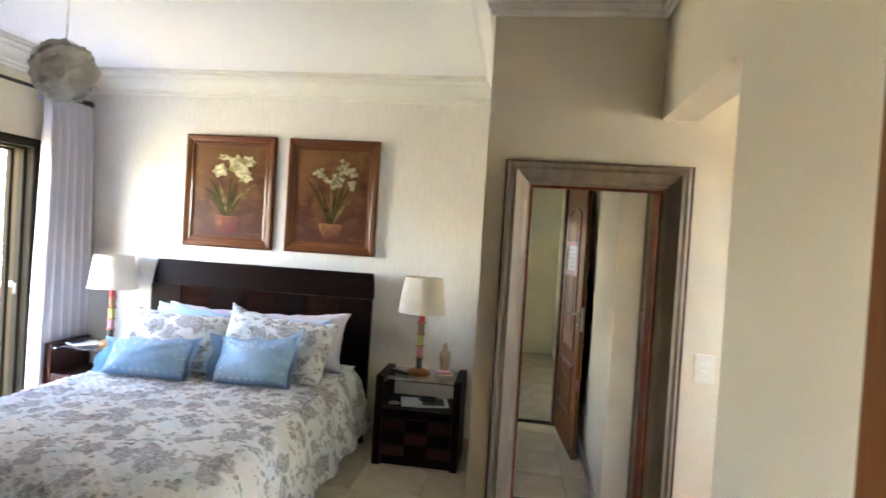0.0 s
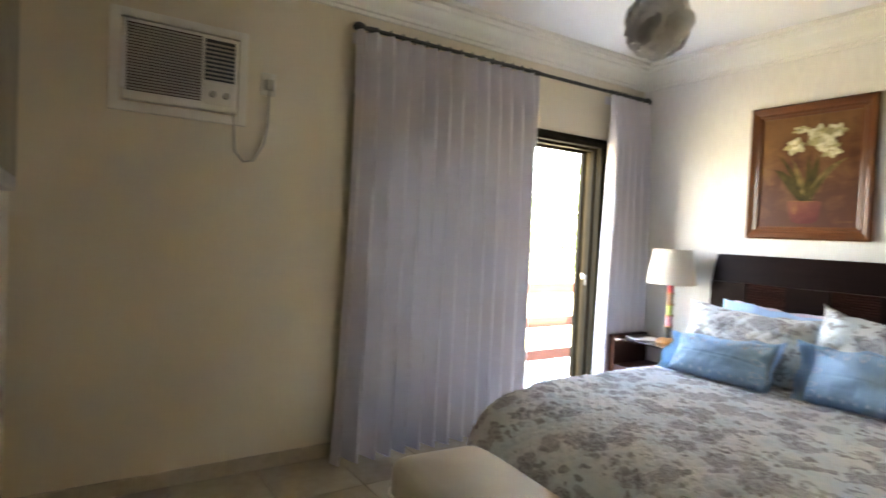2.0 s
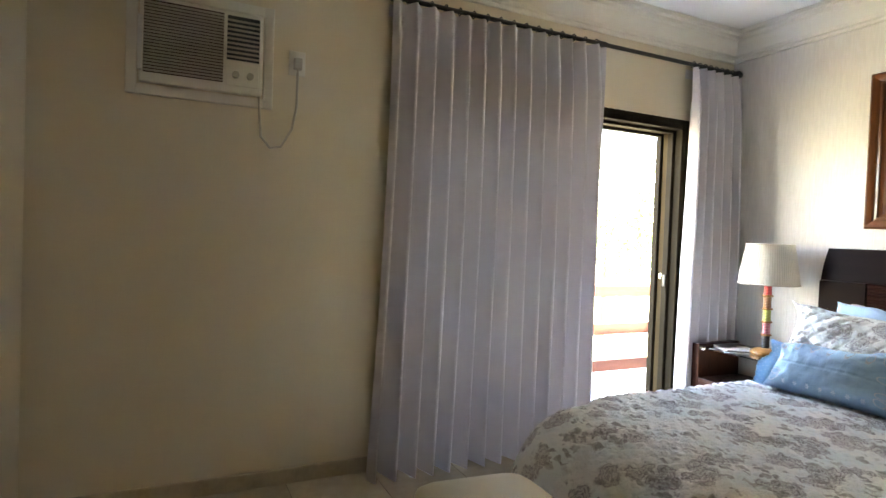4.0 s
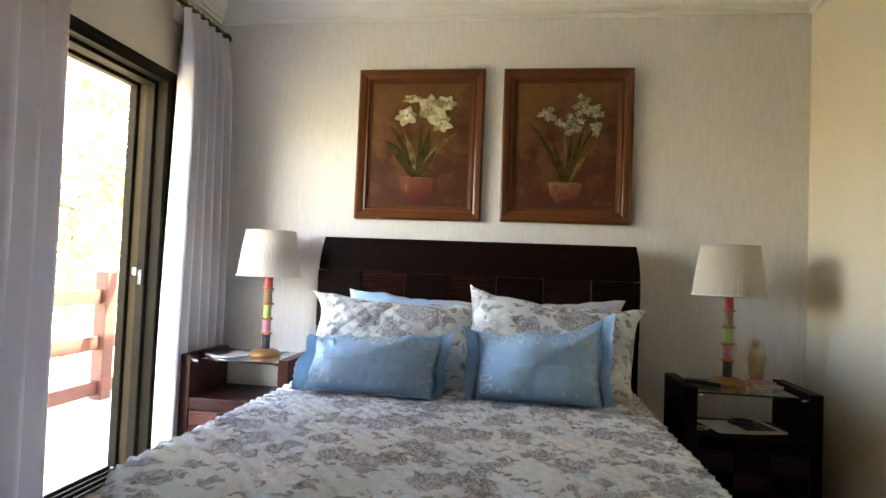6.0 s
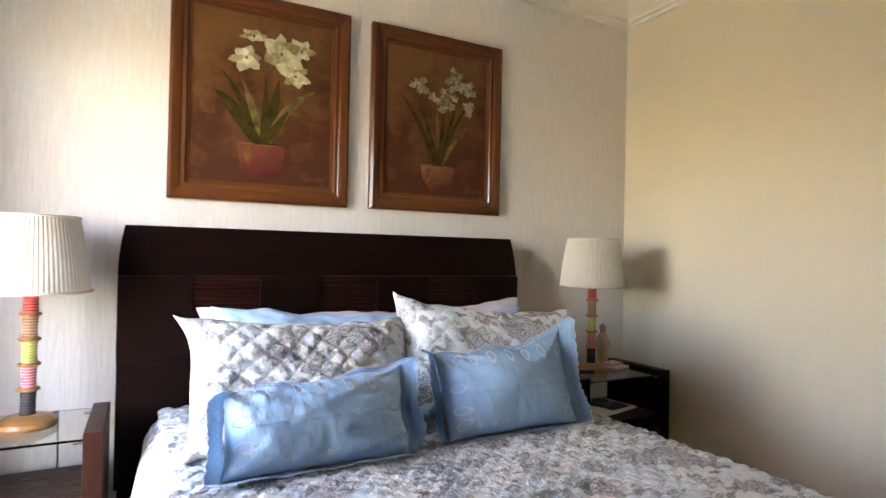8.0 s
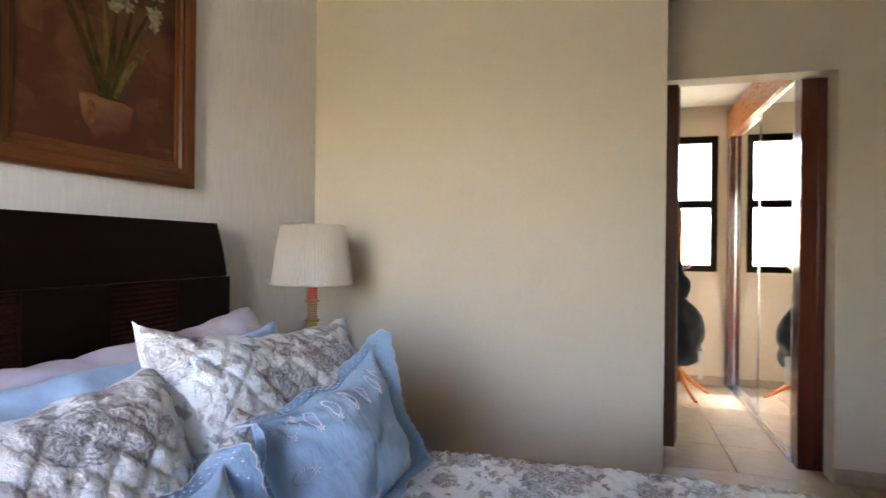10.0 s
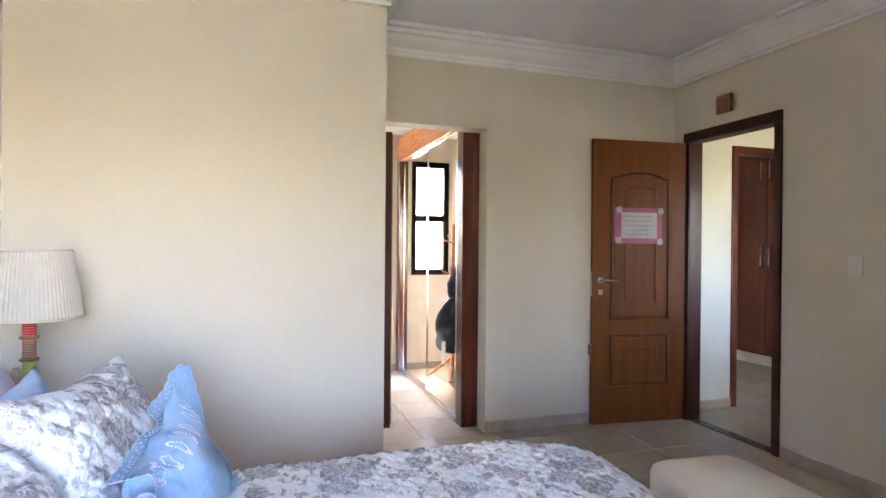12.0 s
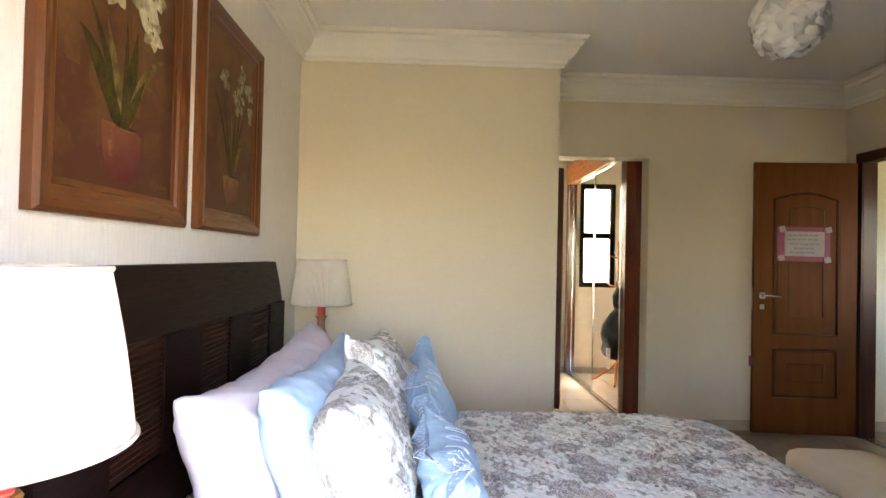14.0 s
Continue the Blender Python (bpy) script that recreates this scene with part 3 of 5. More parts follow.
def bedroom_door():
    w, h, t = 0.78, 2.135, 0.035
    hx, hy = 3.245, YS + 0.03
    ob = thing("door_1", (hx, hy, 0.01), "varnished orange-brown wooden door standing open with a pink notice", "door", rz=-5.5)
    tagged(ob, kind="structure")
    # local: the leaf runs along y from the hinge, its face looks along -x
    part("leaf", boxes(((-t, 0, 0), (0, w, h)), bevel=0.004), DOORWOOD, ob)
    def ring(y0, y1, z0, z1, arch, r):
        pts = [(-t - 0.001, y, z) for y, z in rounded_outline(y0, y1, z0, z1, arch)]
        return tube(pts, r, 6, closed=True)
    lo, hi = 0.15, 0.625
    part("moulding", ring(lo, hi, 0.78, 1.84, 0.055, 0.013), DOORGROOVE, ob, smooth=True)
    part("moulding", ring(lo + 0.11, hi - 0.11, 0.92, 1.76, 0.03, 0.010), DOORGROOVE, ob, smooth=True)
    part("moulding", ring(lo, hi, 0.29, 0.66, 0.0, 0.013), DOORGROOVE, ob, smooth=True)
    part("moulding", ring(lo + 0.10, hi - 0.10, 0.41, 0.55, 0.0, 0.010), DOORGROOVE, ob, smooth=True)
    part("raised_panel", boxes(((-t - 0.006, lo + 0.02, 0.80), (-t + 0.001, hi - 0.02, 1.83)), bevel=0.004), DOORWOOD, ob)
    part("raised_panel", boxes(((-t - 0.006, lo + 0.02, 0.31), (-t + 0.001, hi - 0.02, 0.64)), bevel=0.004), DOORWOOD, ob)
    han = part("handle", tube([(-t, w - 0.06, 1.08), (-t - 0.05, w - 0.06, 1.08), (-t - 0.055, w - 0.075, 1.08), (-t - 0.055, w - 0.18, 1.075)], 0.009, 10), CHROME, ob, "chrome lever handle", True)
    part("rosette", boxes(((-t - 0.008, w - 0.085, 1.055), (-t, w - 0.04, 1.105)), bevel=0.003), CHROME, han)
    part("keyhole_plate", boxes(((-t - 0.006, w - 0.08, 0.97), (-t, w - 0.045, 1.01)), bevel=0.003), CHROME, ob, "chrome keyhole plate")
    part("lock_plate", boxes(((-t + 0.008, w - 0.0005, 0.96), (-0.008, w + 0.001, 1.14))), CHROME, ob)
    part("red_tag", boxes(((-t + 0.004, w - 0.002, 0.52), (-0.01, w + 0.02, 0.60)), bevel=0.004), PINKPAPER, ob, "small red cloth tag on the door edge")
    sign = thing("notice", (0, 0, 0), "white handwritten notice on a pink card taped to the door", "sign")
    sign.matrix_basis = pose(hx, hy, 0.01, 0, 0, -5.5) @ pose(-t - 0.007, 0.41, 1.49)
    part("card", boxes(((-0.003, -0.20, -0.135), (0, 0.20, 0.135))), PINKPAPER, sign)
    sheet = part("sheet", boxes(((-0.006, -0.155, -0.095), (-0.0032, 0.145, 0.10))), NOTEPAPER, sign, "white paper sheet with grey writing")
    random.seed(4)
    for k in range(5):
        s = -0.12 + random.random() * 0.05
        e = 0.12 - random.random() * 0.05
        part("writing", boxes(*[((-0.0068, y, 0.066 - k * 0.034), (-0.0061, y + 0.03, 0.074 - k * 0.034)) for y in np.arange(s, e, 0.04)]), INK, sheet)
    for y, z in ((-0.185, 0.115), (0.165, 0.118), (0.17, -0.11), (-0.18, -0.12)):
        bm = bmesh.new()
        for k in range(4):
            a = k * math.pi / 2 + 0.5
            box(bm, (-0.0085, y - 0.012 + 0.014 * math.cos(a), z - 0.012 + 0.014 * math.sin(a)), (-0.0065, y + 0.012 + 0.014 * math.cos(a), z + 0.012 + 0.014 * math.sin(a)), 0.004)
        part("paper_bow", bm, NOTEPAPER, sign)


def door_frame():
    ob = thing("door_frame", (DOOR[0], YS, 0), "dark brown wooden door frame with flat casing", "door frame")
    tagged(ob, kind="structure")
    w = DOOR[1] - DOOR[0]
    d = -0.105
    part("jamb", boxes(((-0.045, d, 0.002), (-0.002, 0.004, DOOR[2]))), JAMBWOOD, ob)
    part("jamb", boxes(((w, d, 0.002), (w + 0.055, 0.004, DOOR[2]))), JAMBWOOD, ob)
    part("head", boxes(((-0.045, d, DOOR[2] + 0.001), (w + 0.055, 0.004, DOOR[2] + 0.065))), JAMBWOOD, ob)
    part("casing", boxes(((-0.055, 0.005, 0.002), (0.0, 0.02, DOOR[2] + 0.001)), bevel=0.003), JAMBWOOD, ob)
    part("casing", boxes(((w + 0.002, 0.005, 0.002), (w + 0.065, 0.02, DOOR[2] + 0.001)), bevel=0.003), JAMBWOOD, ob)
    part("casing", boxes(((-0.055, 0.005, DOOR[2] + 0.002), (w + 0.065, 0.02, DOOR[2] + 0.075)), bevel=0.003), JAMBWOOD, ob)


def hall_things():
    ob = thing("door_frame", (3.40, -4.93, 0), "red-brown wooden door frame across the hall", "door frame")
    tagged(ob, kind="structure")
    for lo, hi in (((-0.015, 0, 0.002), (0.125, 0.06, 2.2)), ((-0.015, -0.85, 0.002), (0.125, -0.79, 2.2)), ((-0.015, -0.79, 2.14), (0.125, 0, 2.2))):
        part("jamb", boxes((lo, hi), bevel=0.004), MAHOGANY, ob)
    wr = thing("wardrobe", (4.57, -6.58, 0), "red-brown mahogany wardrobe with tall doors in the next room", "wardrobe")
    part("body", boxes(((-1.0, -0.6, 0.12), (1.0, -0.001, 2.65))), MAHOGANY, wr)
    part("plinth", boxes(((-1.0, -0.6, 0), (1.0, -0.02, 0.119))), PAPER, wr, "white plinth")
    for k in range(4):
        x = -1.0 + k * 0.5
        for z0, z1 in ((0.13, 2.08), (2.095, 2.64)):
            d = part("door", boxes(((x + 0.004, 0, z0), (x + 0.496, 0.022, z1)), bevel=0.003), MAHOGANY, wr)
            hx = x + (0.445 if k in (1, 3) else 0.055)
            zc = 1.25 if z0 < 1 else 2.22
            part("handle", tube([(hx, 0.022, zc - 0.12), (hx, 0.045, zc - 0.11), (hx, 0.045, zc + 0.11), (hx, 0.022, zc + 0.12)], 0.009, 8), CHROME, d, "chrome bar handle", True)


def plate(name, at, axis, label, size=(0.075, 0.12), keys=1, material=None):
    ob = thing(name, at, label, "switch")
    w, h = size
    def bx(u0, u1, z0, z1, d0, d1, bev):
        lo = (u0, d0, z0) if axis == "y" else (d0, u0, z0)
        hi = (u1, d1, z1) if axis == "y" else (d1, u1, z1)
        return boxes((lo, hi), bevel=bev)
    part("plate", bx(-w / 2, w / 2, -h / 2, h / 2, 0.0, 0.009 if axis == "y+" else 0.009, 0.003) if axis != "y" else bx(-w / 2, w / 2, -h / 2, h / 2, -0.009, 0, 0.003), material or PLASTIC_W, ob)
    for k in range(keys):
        z = (k - (keys - 1) / 2) * 0.035
        part("rocker", bx(-0.016, 0.016, z - 0.013, z + 0.013, -0.014, -0.009, 0.002) if axis == "y" else bx(-0.016, 0.016, z - 0.013, z + 0.013, 0.009, 0.014, 0.002), PLASTIC_W, ob)
    return ob


balcony_door()
closet_window()
door_frame()
bedroom_door()
hall_things()
plate("light_switch", (3.63, YB, 1.10), "y", "white plastic light switch beside the standing mirror", (0.085, 0.125), 2)
sw = plate("light_switch", (1.92, YS, 1.235), "y", "white plastic light switch on the door wall", (0.085, 0.125), 2)
sw.matrix_basis = pose(1.92, YS, 1.235, 0, 0, 180)

# square doorbell chime above the door
chime = thing("chime_box", (2.86, YS, 2.37), "small brown square chime box above the door", "chime")
part("box", boxes(((-0.065, 0, -0.065), (0.065, 0.025, 0.065)), bevel=0.006), LAMPWOOD, chime)
part("inset", boxes(((-0.04, 0.025, -0.04), (0.04, 0.030, 0.04)), bevel=0.003), MIRRORWOOD, chime)
part("button", boxes(((-0.016, 0.030, -0.016), (0.016, 0.036, 0.016)), bevel=0.003), LAMPWOOD, chime)

# ---- curtains ----


def curtain(y0, y1, label, seed, flare=0.0, n_pleats=14):
    random.seed(seed)
    rows, cols = 34, n_pleats * 12
    bm = bmesh.new()
    ph = [random.uniform(-0.22, 0.22) for _ in range(n_pleats + 2)]
    amp = [random.uniform(0.85, 1.1) for _ in range(n_pleats + 2)]
    grid = []
    for r in range(rows + 1):
        v = r / rows
        z = 2.492 - v * 2.490
        line = []
        for c in range(cols + 1):
            u = c / cols
            k = u * n_pleats
            i = int(k)
            f = k - i
            p = ph[i] * (1 - f) + ph[i + 1] * f
            a = amp[i] * (1 - f) + amp[i + 1] * f
            th = 2 * math.pi * k + p * (0.4 + 1.6 * v) + 0.35 * math.sin(2.3 * v + 1.1 * k)
            s = math.sin(th)
            depth = (0.060 + 0.016 * min(1, v * 2.0)) * a * (0.5 + 0.5 * min(1, v * 9))
            x = depth * s + 0.012 + 0.020 * v + 0.006 * math.sin(5 * v + k)
            y = y0 + (y1 - y0) * u + 0.003 * math.sin(2 * th) - flare * v ** 1.6 * (1 - u) ** 1.3
            line.append(bm.verts.new((x, y, z)))
        grid.append(line)
    for r in range(rows):
        for c in range(cols):
            bm.faces.new((grid[r][c], grid[r][c + 1], grid[r + 1][c + 1], grid[r + 1][c]))
    ob = thing("curtain", (-0.772, 0, 0), label, "curtain", "curtains of the balcony door")
    part("drape", bm, CURTAIN, ob, smooth="all")
    part("heading_tape", boxes(((-0.050, y0, 2.43), (-0.047, y1, 2.492))), CURTAIN, ob)
    return ob


curtain(-2.69, -1.285, "white pleated voile curtain drawn half across the balcony door", 3, 0.07, 14)
curtain(-0.52, -0.035, "white pleated voile curtain gathered beside the bed wall", 8, 0.05, 6)
rod = thing("curtain_rod", (-0.775, -1.36, 2.515), "black iron curtain rod with round end knobs", "curtain rod")
part("rod", tube([(0, -1.28, 0), (0, 1.28, 0)], 0.013, 12), IRON, rod, smooth=True)
for s in (-1, 1):
    part("finial", tube([(0, s * 1.27, 0), (0, s * 1.285, 0), (0, s * 1.31, 0), (0, s * 1.335, 0), (0, s * 1.345, 0)], [0.016, 0.024, 0.03, 0.022, 0.008], 12), IRON, rod, smooth=True)
for y in (-1.22, 0.06, 1.2):
    part("bracket", tube([(-0.074, y, 0.0), (-0.02, y, 0.0), (0, y, -0.015)], 0.008, 8), IRON, rod, smooth=True)
    part("sleeve", tube([(0, y - 0.03, 0), (0, y + 0.03, 0)], 0.018, 12), IRON, rod, smooth=True)
for k in range(24):
    y = (-1.28 + k * 0.086) if k < 16 else (0.86 + (k - 16) * 0.055)
    part("ring", tube([(0.020 * math.cos(a), y, 0.020 * math.sin(a)) for a in np.linspace(0, 2 * math.pi, 12, endpoint=False)], 0.0035, 5, closed=True), IRON, rod)

# ---- balcony and outside ----
structure("floor_balcony", boxes(((-2.4, -6.0, -0.2), (XW - 0.2, 5.0, -0.03))), BALCONY, "pale tiled balcony floor")
structure("sill", boxes(((XW - 0.2, WIN[0], -0.1), (XW, WIN[1], -0.008))), GRANITE, "dark granite door sill")
structure("wall_facade", boxes(((XW - 0.2, 0.16, -3.2), (XW - 0.1, 5.0, 3.0)), ((XW - 0.2, -6.0, -3.2), (XW - 0.1, YS - 0.10, 3.0)), ((XW - 0.2, YS - 0.10, -3.2), (XW - 0.1, 0.16, -0.1))), FACADE, "cream outer wall of the house")
# the balcony roof's boards are left off to let more sky light in
roof = thing("balcony_roof_frame", (-1.05, 0, 2.62), "wooden rafters and front beam of the balcony roof, boards omitted", "pergola")
for k in range(11):
    y = -5.6 + k * 1.05
    part("rafter", tube([(0, y, 0.32), (-1.75, y, 0.06)], 0.05, 4), ORANGEWOOD, roof)
part("beam", boxes(((-1.52, -6, -0.03), (-1.40, 5, 0.09)), bevel=0.008), ORANGEWOOD, roof)
rail = thing("balcony_railing", (-2.25, 0, -0.03), "reddish wooden balcony railing with three flat rails", "railing")
for y in (-5.2, -3.2, -1.15, 0.9, 2.95, 4.9):
    part("post", boxes(((-0.055, y - 0.06, 0), (0.055, y + 0.06, 1.03)), bevel=0.01), DECKWOOD, rail)
for z in (0.10, 0.46, 0.83):
    for k, y in enumerate((-5.2, -3.2, -1.15, 0.9, 2.95)):
        part("rail", boxes(((-0.02, y + 0.062, z - 0.055), (0.02, y + (1.988 if k == 0 else 1.988), z + 0.055)), bevel=0.006), DECKWOOD, rail)
structure("ground", boxes(((-400, -400, -3.4), (400, 400, -3.2))), GRASS, "green lawn reaching the horizon")


def tree(at, h, r, seed):
    random.seed(seed)
    ob = thing("tree", at, "leafy green tree beyond the balcony in bright light", "tree", "trees outside")
    bm = tube([(0, 0, 0), (0.1, 0.05, h * 0.3), (0.02, 0.12, h * 0.62), (0.1, 0.0, h * 0.9)], [0.2, 0.16, 0.11, 0.04], 9)
    tips = []
    for k in range(9):
        a, z = k * 2.4, h * (0.50 + 0.05 * k)
        d = r * random.uniform(0.55, 0.95)
        e = (d * math.cos(a), d * math.sin(a), z + r * random.uniform(0.1, 0.5))
        tube([(0.05, 0.08, z), (e[0] * 0.5, e[1] * 0.5, z + 0.25), e], [0.07, 0.045, 0.015], 6, bm)
        tips.append(e)
    part("trunk", bm, BARK, ob, smooth=True)
    vs, fs = [], []
    for e in tips + [(0, 0, h)]:
        for _ in range(420):
            p = Vector(e) + Vector([random.gauss(0, 0.33 * r) for _ in range(3)])
            u = Vector([random.uniform(-1, 1) for _ in range(3)]).normalized()
            w = u.orthogonal().normalized()
            s = random.uniform(0.05, 0.11)
            i = len(vs)
            vs += [p - u * s, p + w * s * 0.45, p + u * s, p - w * s * 0.45]
            fs.append((i, i + 1, i + 2, i + 3))
    me = bpy.data.meshes.new("crown")
    me.from_pydata(vs, [], fs)
    me.materials.append(LEAF)
    c = new("crown", me)
    c.parent = ob


for i, (at, h, r) in enumerate((((-6.6, 7.6, -3.2), 8.6, 1.25), ((-11.5, 11.0, -3.2), 6.6, 1.9), ((-17.0, 13.0, -3.2), 6.0, 2.4), ((-19.0, 5.0, -3.2), 5.2, 2.4), ((-16.0, 21.0, -3.2), 6.4, 2.6))):
    tree(at, h, r, 20 + i)

# ---- the bed ----
BX, BW, BT = 0.83, 1.60, 0.585
bed = thing("bed", (BX, 0, 0), "double bed with dark stained headboard of plain and ribbed panels", "bed")


def ribbed(x0, x1, yf, yb, z0, z1, n, deep):
    """A block whose front is one corrugated face."""
    prof = [(yb, z0)]
    for k in range(n * 4 + 1):
        prof.append((yf + deep * (1 - abs(math.sin(math.pi * k / 4))), z0 + (z1 - z0) * k / (n * 4)))
    prof.append((yb, z1))
    bm = bmesh.new()
    ends = [[bm.verts.new((x, y, z)) for y, z in prof] for x in (x0, x1)]
    for i in range(len(prof)):
        j = (i + 1) % len(prof)
        bm.faces.new((ends[0][i], ends[0][j], ends[1][j], ends[1][i]))
    bm.faces.new(ends[0])
    bm.faces.new(ends[1])
    return bm


def headboard():
    W = 1.772
    def front(z):
        return -0.165 + 0.055 * max(0.0, (z - 0.75) / 0.55) ** 2
    def half(z):
        return W / 2 + 0.015 - 0.02 * max(0.0, (z - 1.10) / 0.192) ** 2
    bm = bmesh.new()
    rings = []
    for k in range(13):
        z = 1.10 + k * (1.292 - 1.10) / 12
        y, h = front(z), half(z)
        rings.append([bm.verts.new(p) for p in ((-h, y, z), (h, y, z), (h, y + 0.05, z), (-h, y + 0.05, z))])
    for a, b in zip(rings, rings[1:]):
        for i in range(4):
            bm.faces.new((a[i], a[(i + 1) % 4], b[(i + 1) % 4], b[i]))
    bm.faces.new(rings[0][::-1])
    bm.faces.new(rings[-1])
    board = part("headboard", bm, DARKWOOD, bed, "dark stained curved headboard")
    n = 7
    pw = (W + 0.03) / n
    for i in range(n):
        x0 = -(W + 0.03) / 2 + i * pw
        y = front(0.95)
        if i % 2:
            bm = ribbed(x0 + 0.0015, x0 + pw - 0.0015, y + 0.006, y + 0.045, 0.778, 1.0985, 20, 0.006)
            part("ribbed_panel", bm, RIBWOOD, board, "ribbed dark wooden panel", True)
        else:
            part("panel", boxes(((x0 + 0.001, y, 0.778), (x0 + pw - 0.001, y + 0.045, 1.0985)), bevel=0.002), DARKWOOD, board)
    part("lower_board", boxes(((-W / 2 - 0.012, -0.155, 0.30), (W / 2 + 0.012, -0.11, 0.777)), bevel=0.004), DARKWOOD, bed)
    part("backing_board", boxes(((-W / 2, -0.090, 0.70), (W / 2, -0.072, 1.16))), DARKWOOD, bed)
    for s in (-1, 1):
        part("leg", boxes(((s * (W / 2 - 0.07), -0.15, 0), (s * (W / 2 - 0.0), -0.10, 0.299)), bevel=0.004), DARKWOOD_V, bed)


headboard()
part("base", boxes(((-BW / 2 + 0.06, -2.14, 0.10), (BW / 2 - 0.03, -0.18, 0.33)), bevel=0.015), CREAM_CLOTH, bed, "cream upholstered bed base")
part("mattress", boxes(((-BW / 2 + 0.085, -2.11, 0.335), (BW / 2 - 0.035, -0.18, BT - 0.035)), bevel=0.06), SHEET, bed, "white mattress")
for sx in (-1, 1):
    for y in (-2.05, -0.35):
        part("foot", lathe([(0, 0), (0.03, 0), (0.035, 0.1), (0, 0.1)], 12, at=(sx * 0.7, y, 0)), DARKWOOD, bed)


def quilt():
    W, L, D = 1.56, 1.96, 0.56
    step = 0.011
    bm, grid = bmesh.new(), []
    na, nb = int((W + 2 * D) / step), int((L + D) / step)
    rc = 0.19
    for i in range(na + 1):
        a = -D + (W + 2 * D) * i / na
        row = []
        for j in range(nb + 1):
            b = -D + (L + D) * j / nb
            x, y, z = min(max(a, 0), W), max(b, 0.0), BT
            ox, oy = a - x, b - y
            if b < rc and (a < rc or a > W - rc):           # rounded foot corners
                cx, cy = min(max(a, rc), W - rc), rc
                ex, ey = a - cx, b - cy
                e = math.hypot(ex, ey)
                d = max(0.0, e - rc)
                if d > 0:
                    ox, oy = ex / e * d, ey / e * d
                    x, y = cx + ex / e * rc, cy + ey / e * rc
                else:
                    ox, oy, x, y = 0.0, 0.0, a, b
            d = math.hypot(ox, oy)
            if d > 0:
                ux, uy = ox / d, oy / d
                rad = 0.17 + 0.19 * uy * uy
                dd = min(d, D)
                q = rad * 1.25
                if dd < q:
                    out, drop = rad * math.sin(dd / rad), rad * (1 - math.cos(dd / rad))
                else:
                    out, drop = rad * math.sin(1.25) + (0.12 if ux < -0.5 else 0.24) * (dd - q), rad * (1 - math.cos(1.25)) + (dd - q) * 0.97
                t = x * 7.0 + y * 7.0 + math.atan2(uy, ux) * 2.2
                out += 0.02 * math.sin(t * 2.1) * min(1, drop / 0.3)
                x, y, z = x + ux * (out - rad * 0.66 * (1 - uy * uy)), y + uy * out, z - drop
            p = Vector((x * 3, y * 3, z * 3))
            z += 0.007 * noise.noise(p * 1.3) + 0.004 * noise.noise(p * 6.0)
            # stitched diamonds
            w1, w2 = 0.03 * noise.noise(p * 2.5), 0.03 * noise.noise(p * 2.5 + Vector((9, 0, 0)))
            s1, s2 = abs(math.sin((a + b + w1) * 50.0)), abs(math.sin((a - b + w2) * 50.0))
            z += 0.013 * min(s1, s2) ** 0.65 - 0.004
            edge = min(max(a, 0.0), W - min(a, W), max(b, 0.0))
            z += 0.005 * (min(max(edge, 0.0), 0.4) / 0.4 - 1)
            row.append(bm.verts.new((x - W / 2, y - L - 0.16, max(z, 0.03))))
        grid.append(row)
    for i in range(na):
        for j in range(nb):
            bm.faces.new((grid[i][j], grid[i + 1][j], grid[i + 1][j + 1], grid[i][j + 1]))
    hem = [tuple(v.co) for v in grid[0][::-3]] + [tuple(row[0].co) for row in grid[1:-1:3]] + [tuple(v.co) for v in grid[-1][::3]]
    ob = single("bedspread", bm, FLORAL, (0.855, 0, 0), "off-white quilted bedspread with grey roses spread over the bed", "bedspread", smooth="all")
    mod = ob.modifiers.new("thickness", "SOLIDIFY")
    mod.thickness, mod.offset = 0.008, 0.0
    part("hem_binding", tube(hem, 0.006, 6), FLORAL, ob, "rolled hem of the bedspread", True)


quilt()


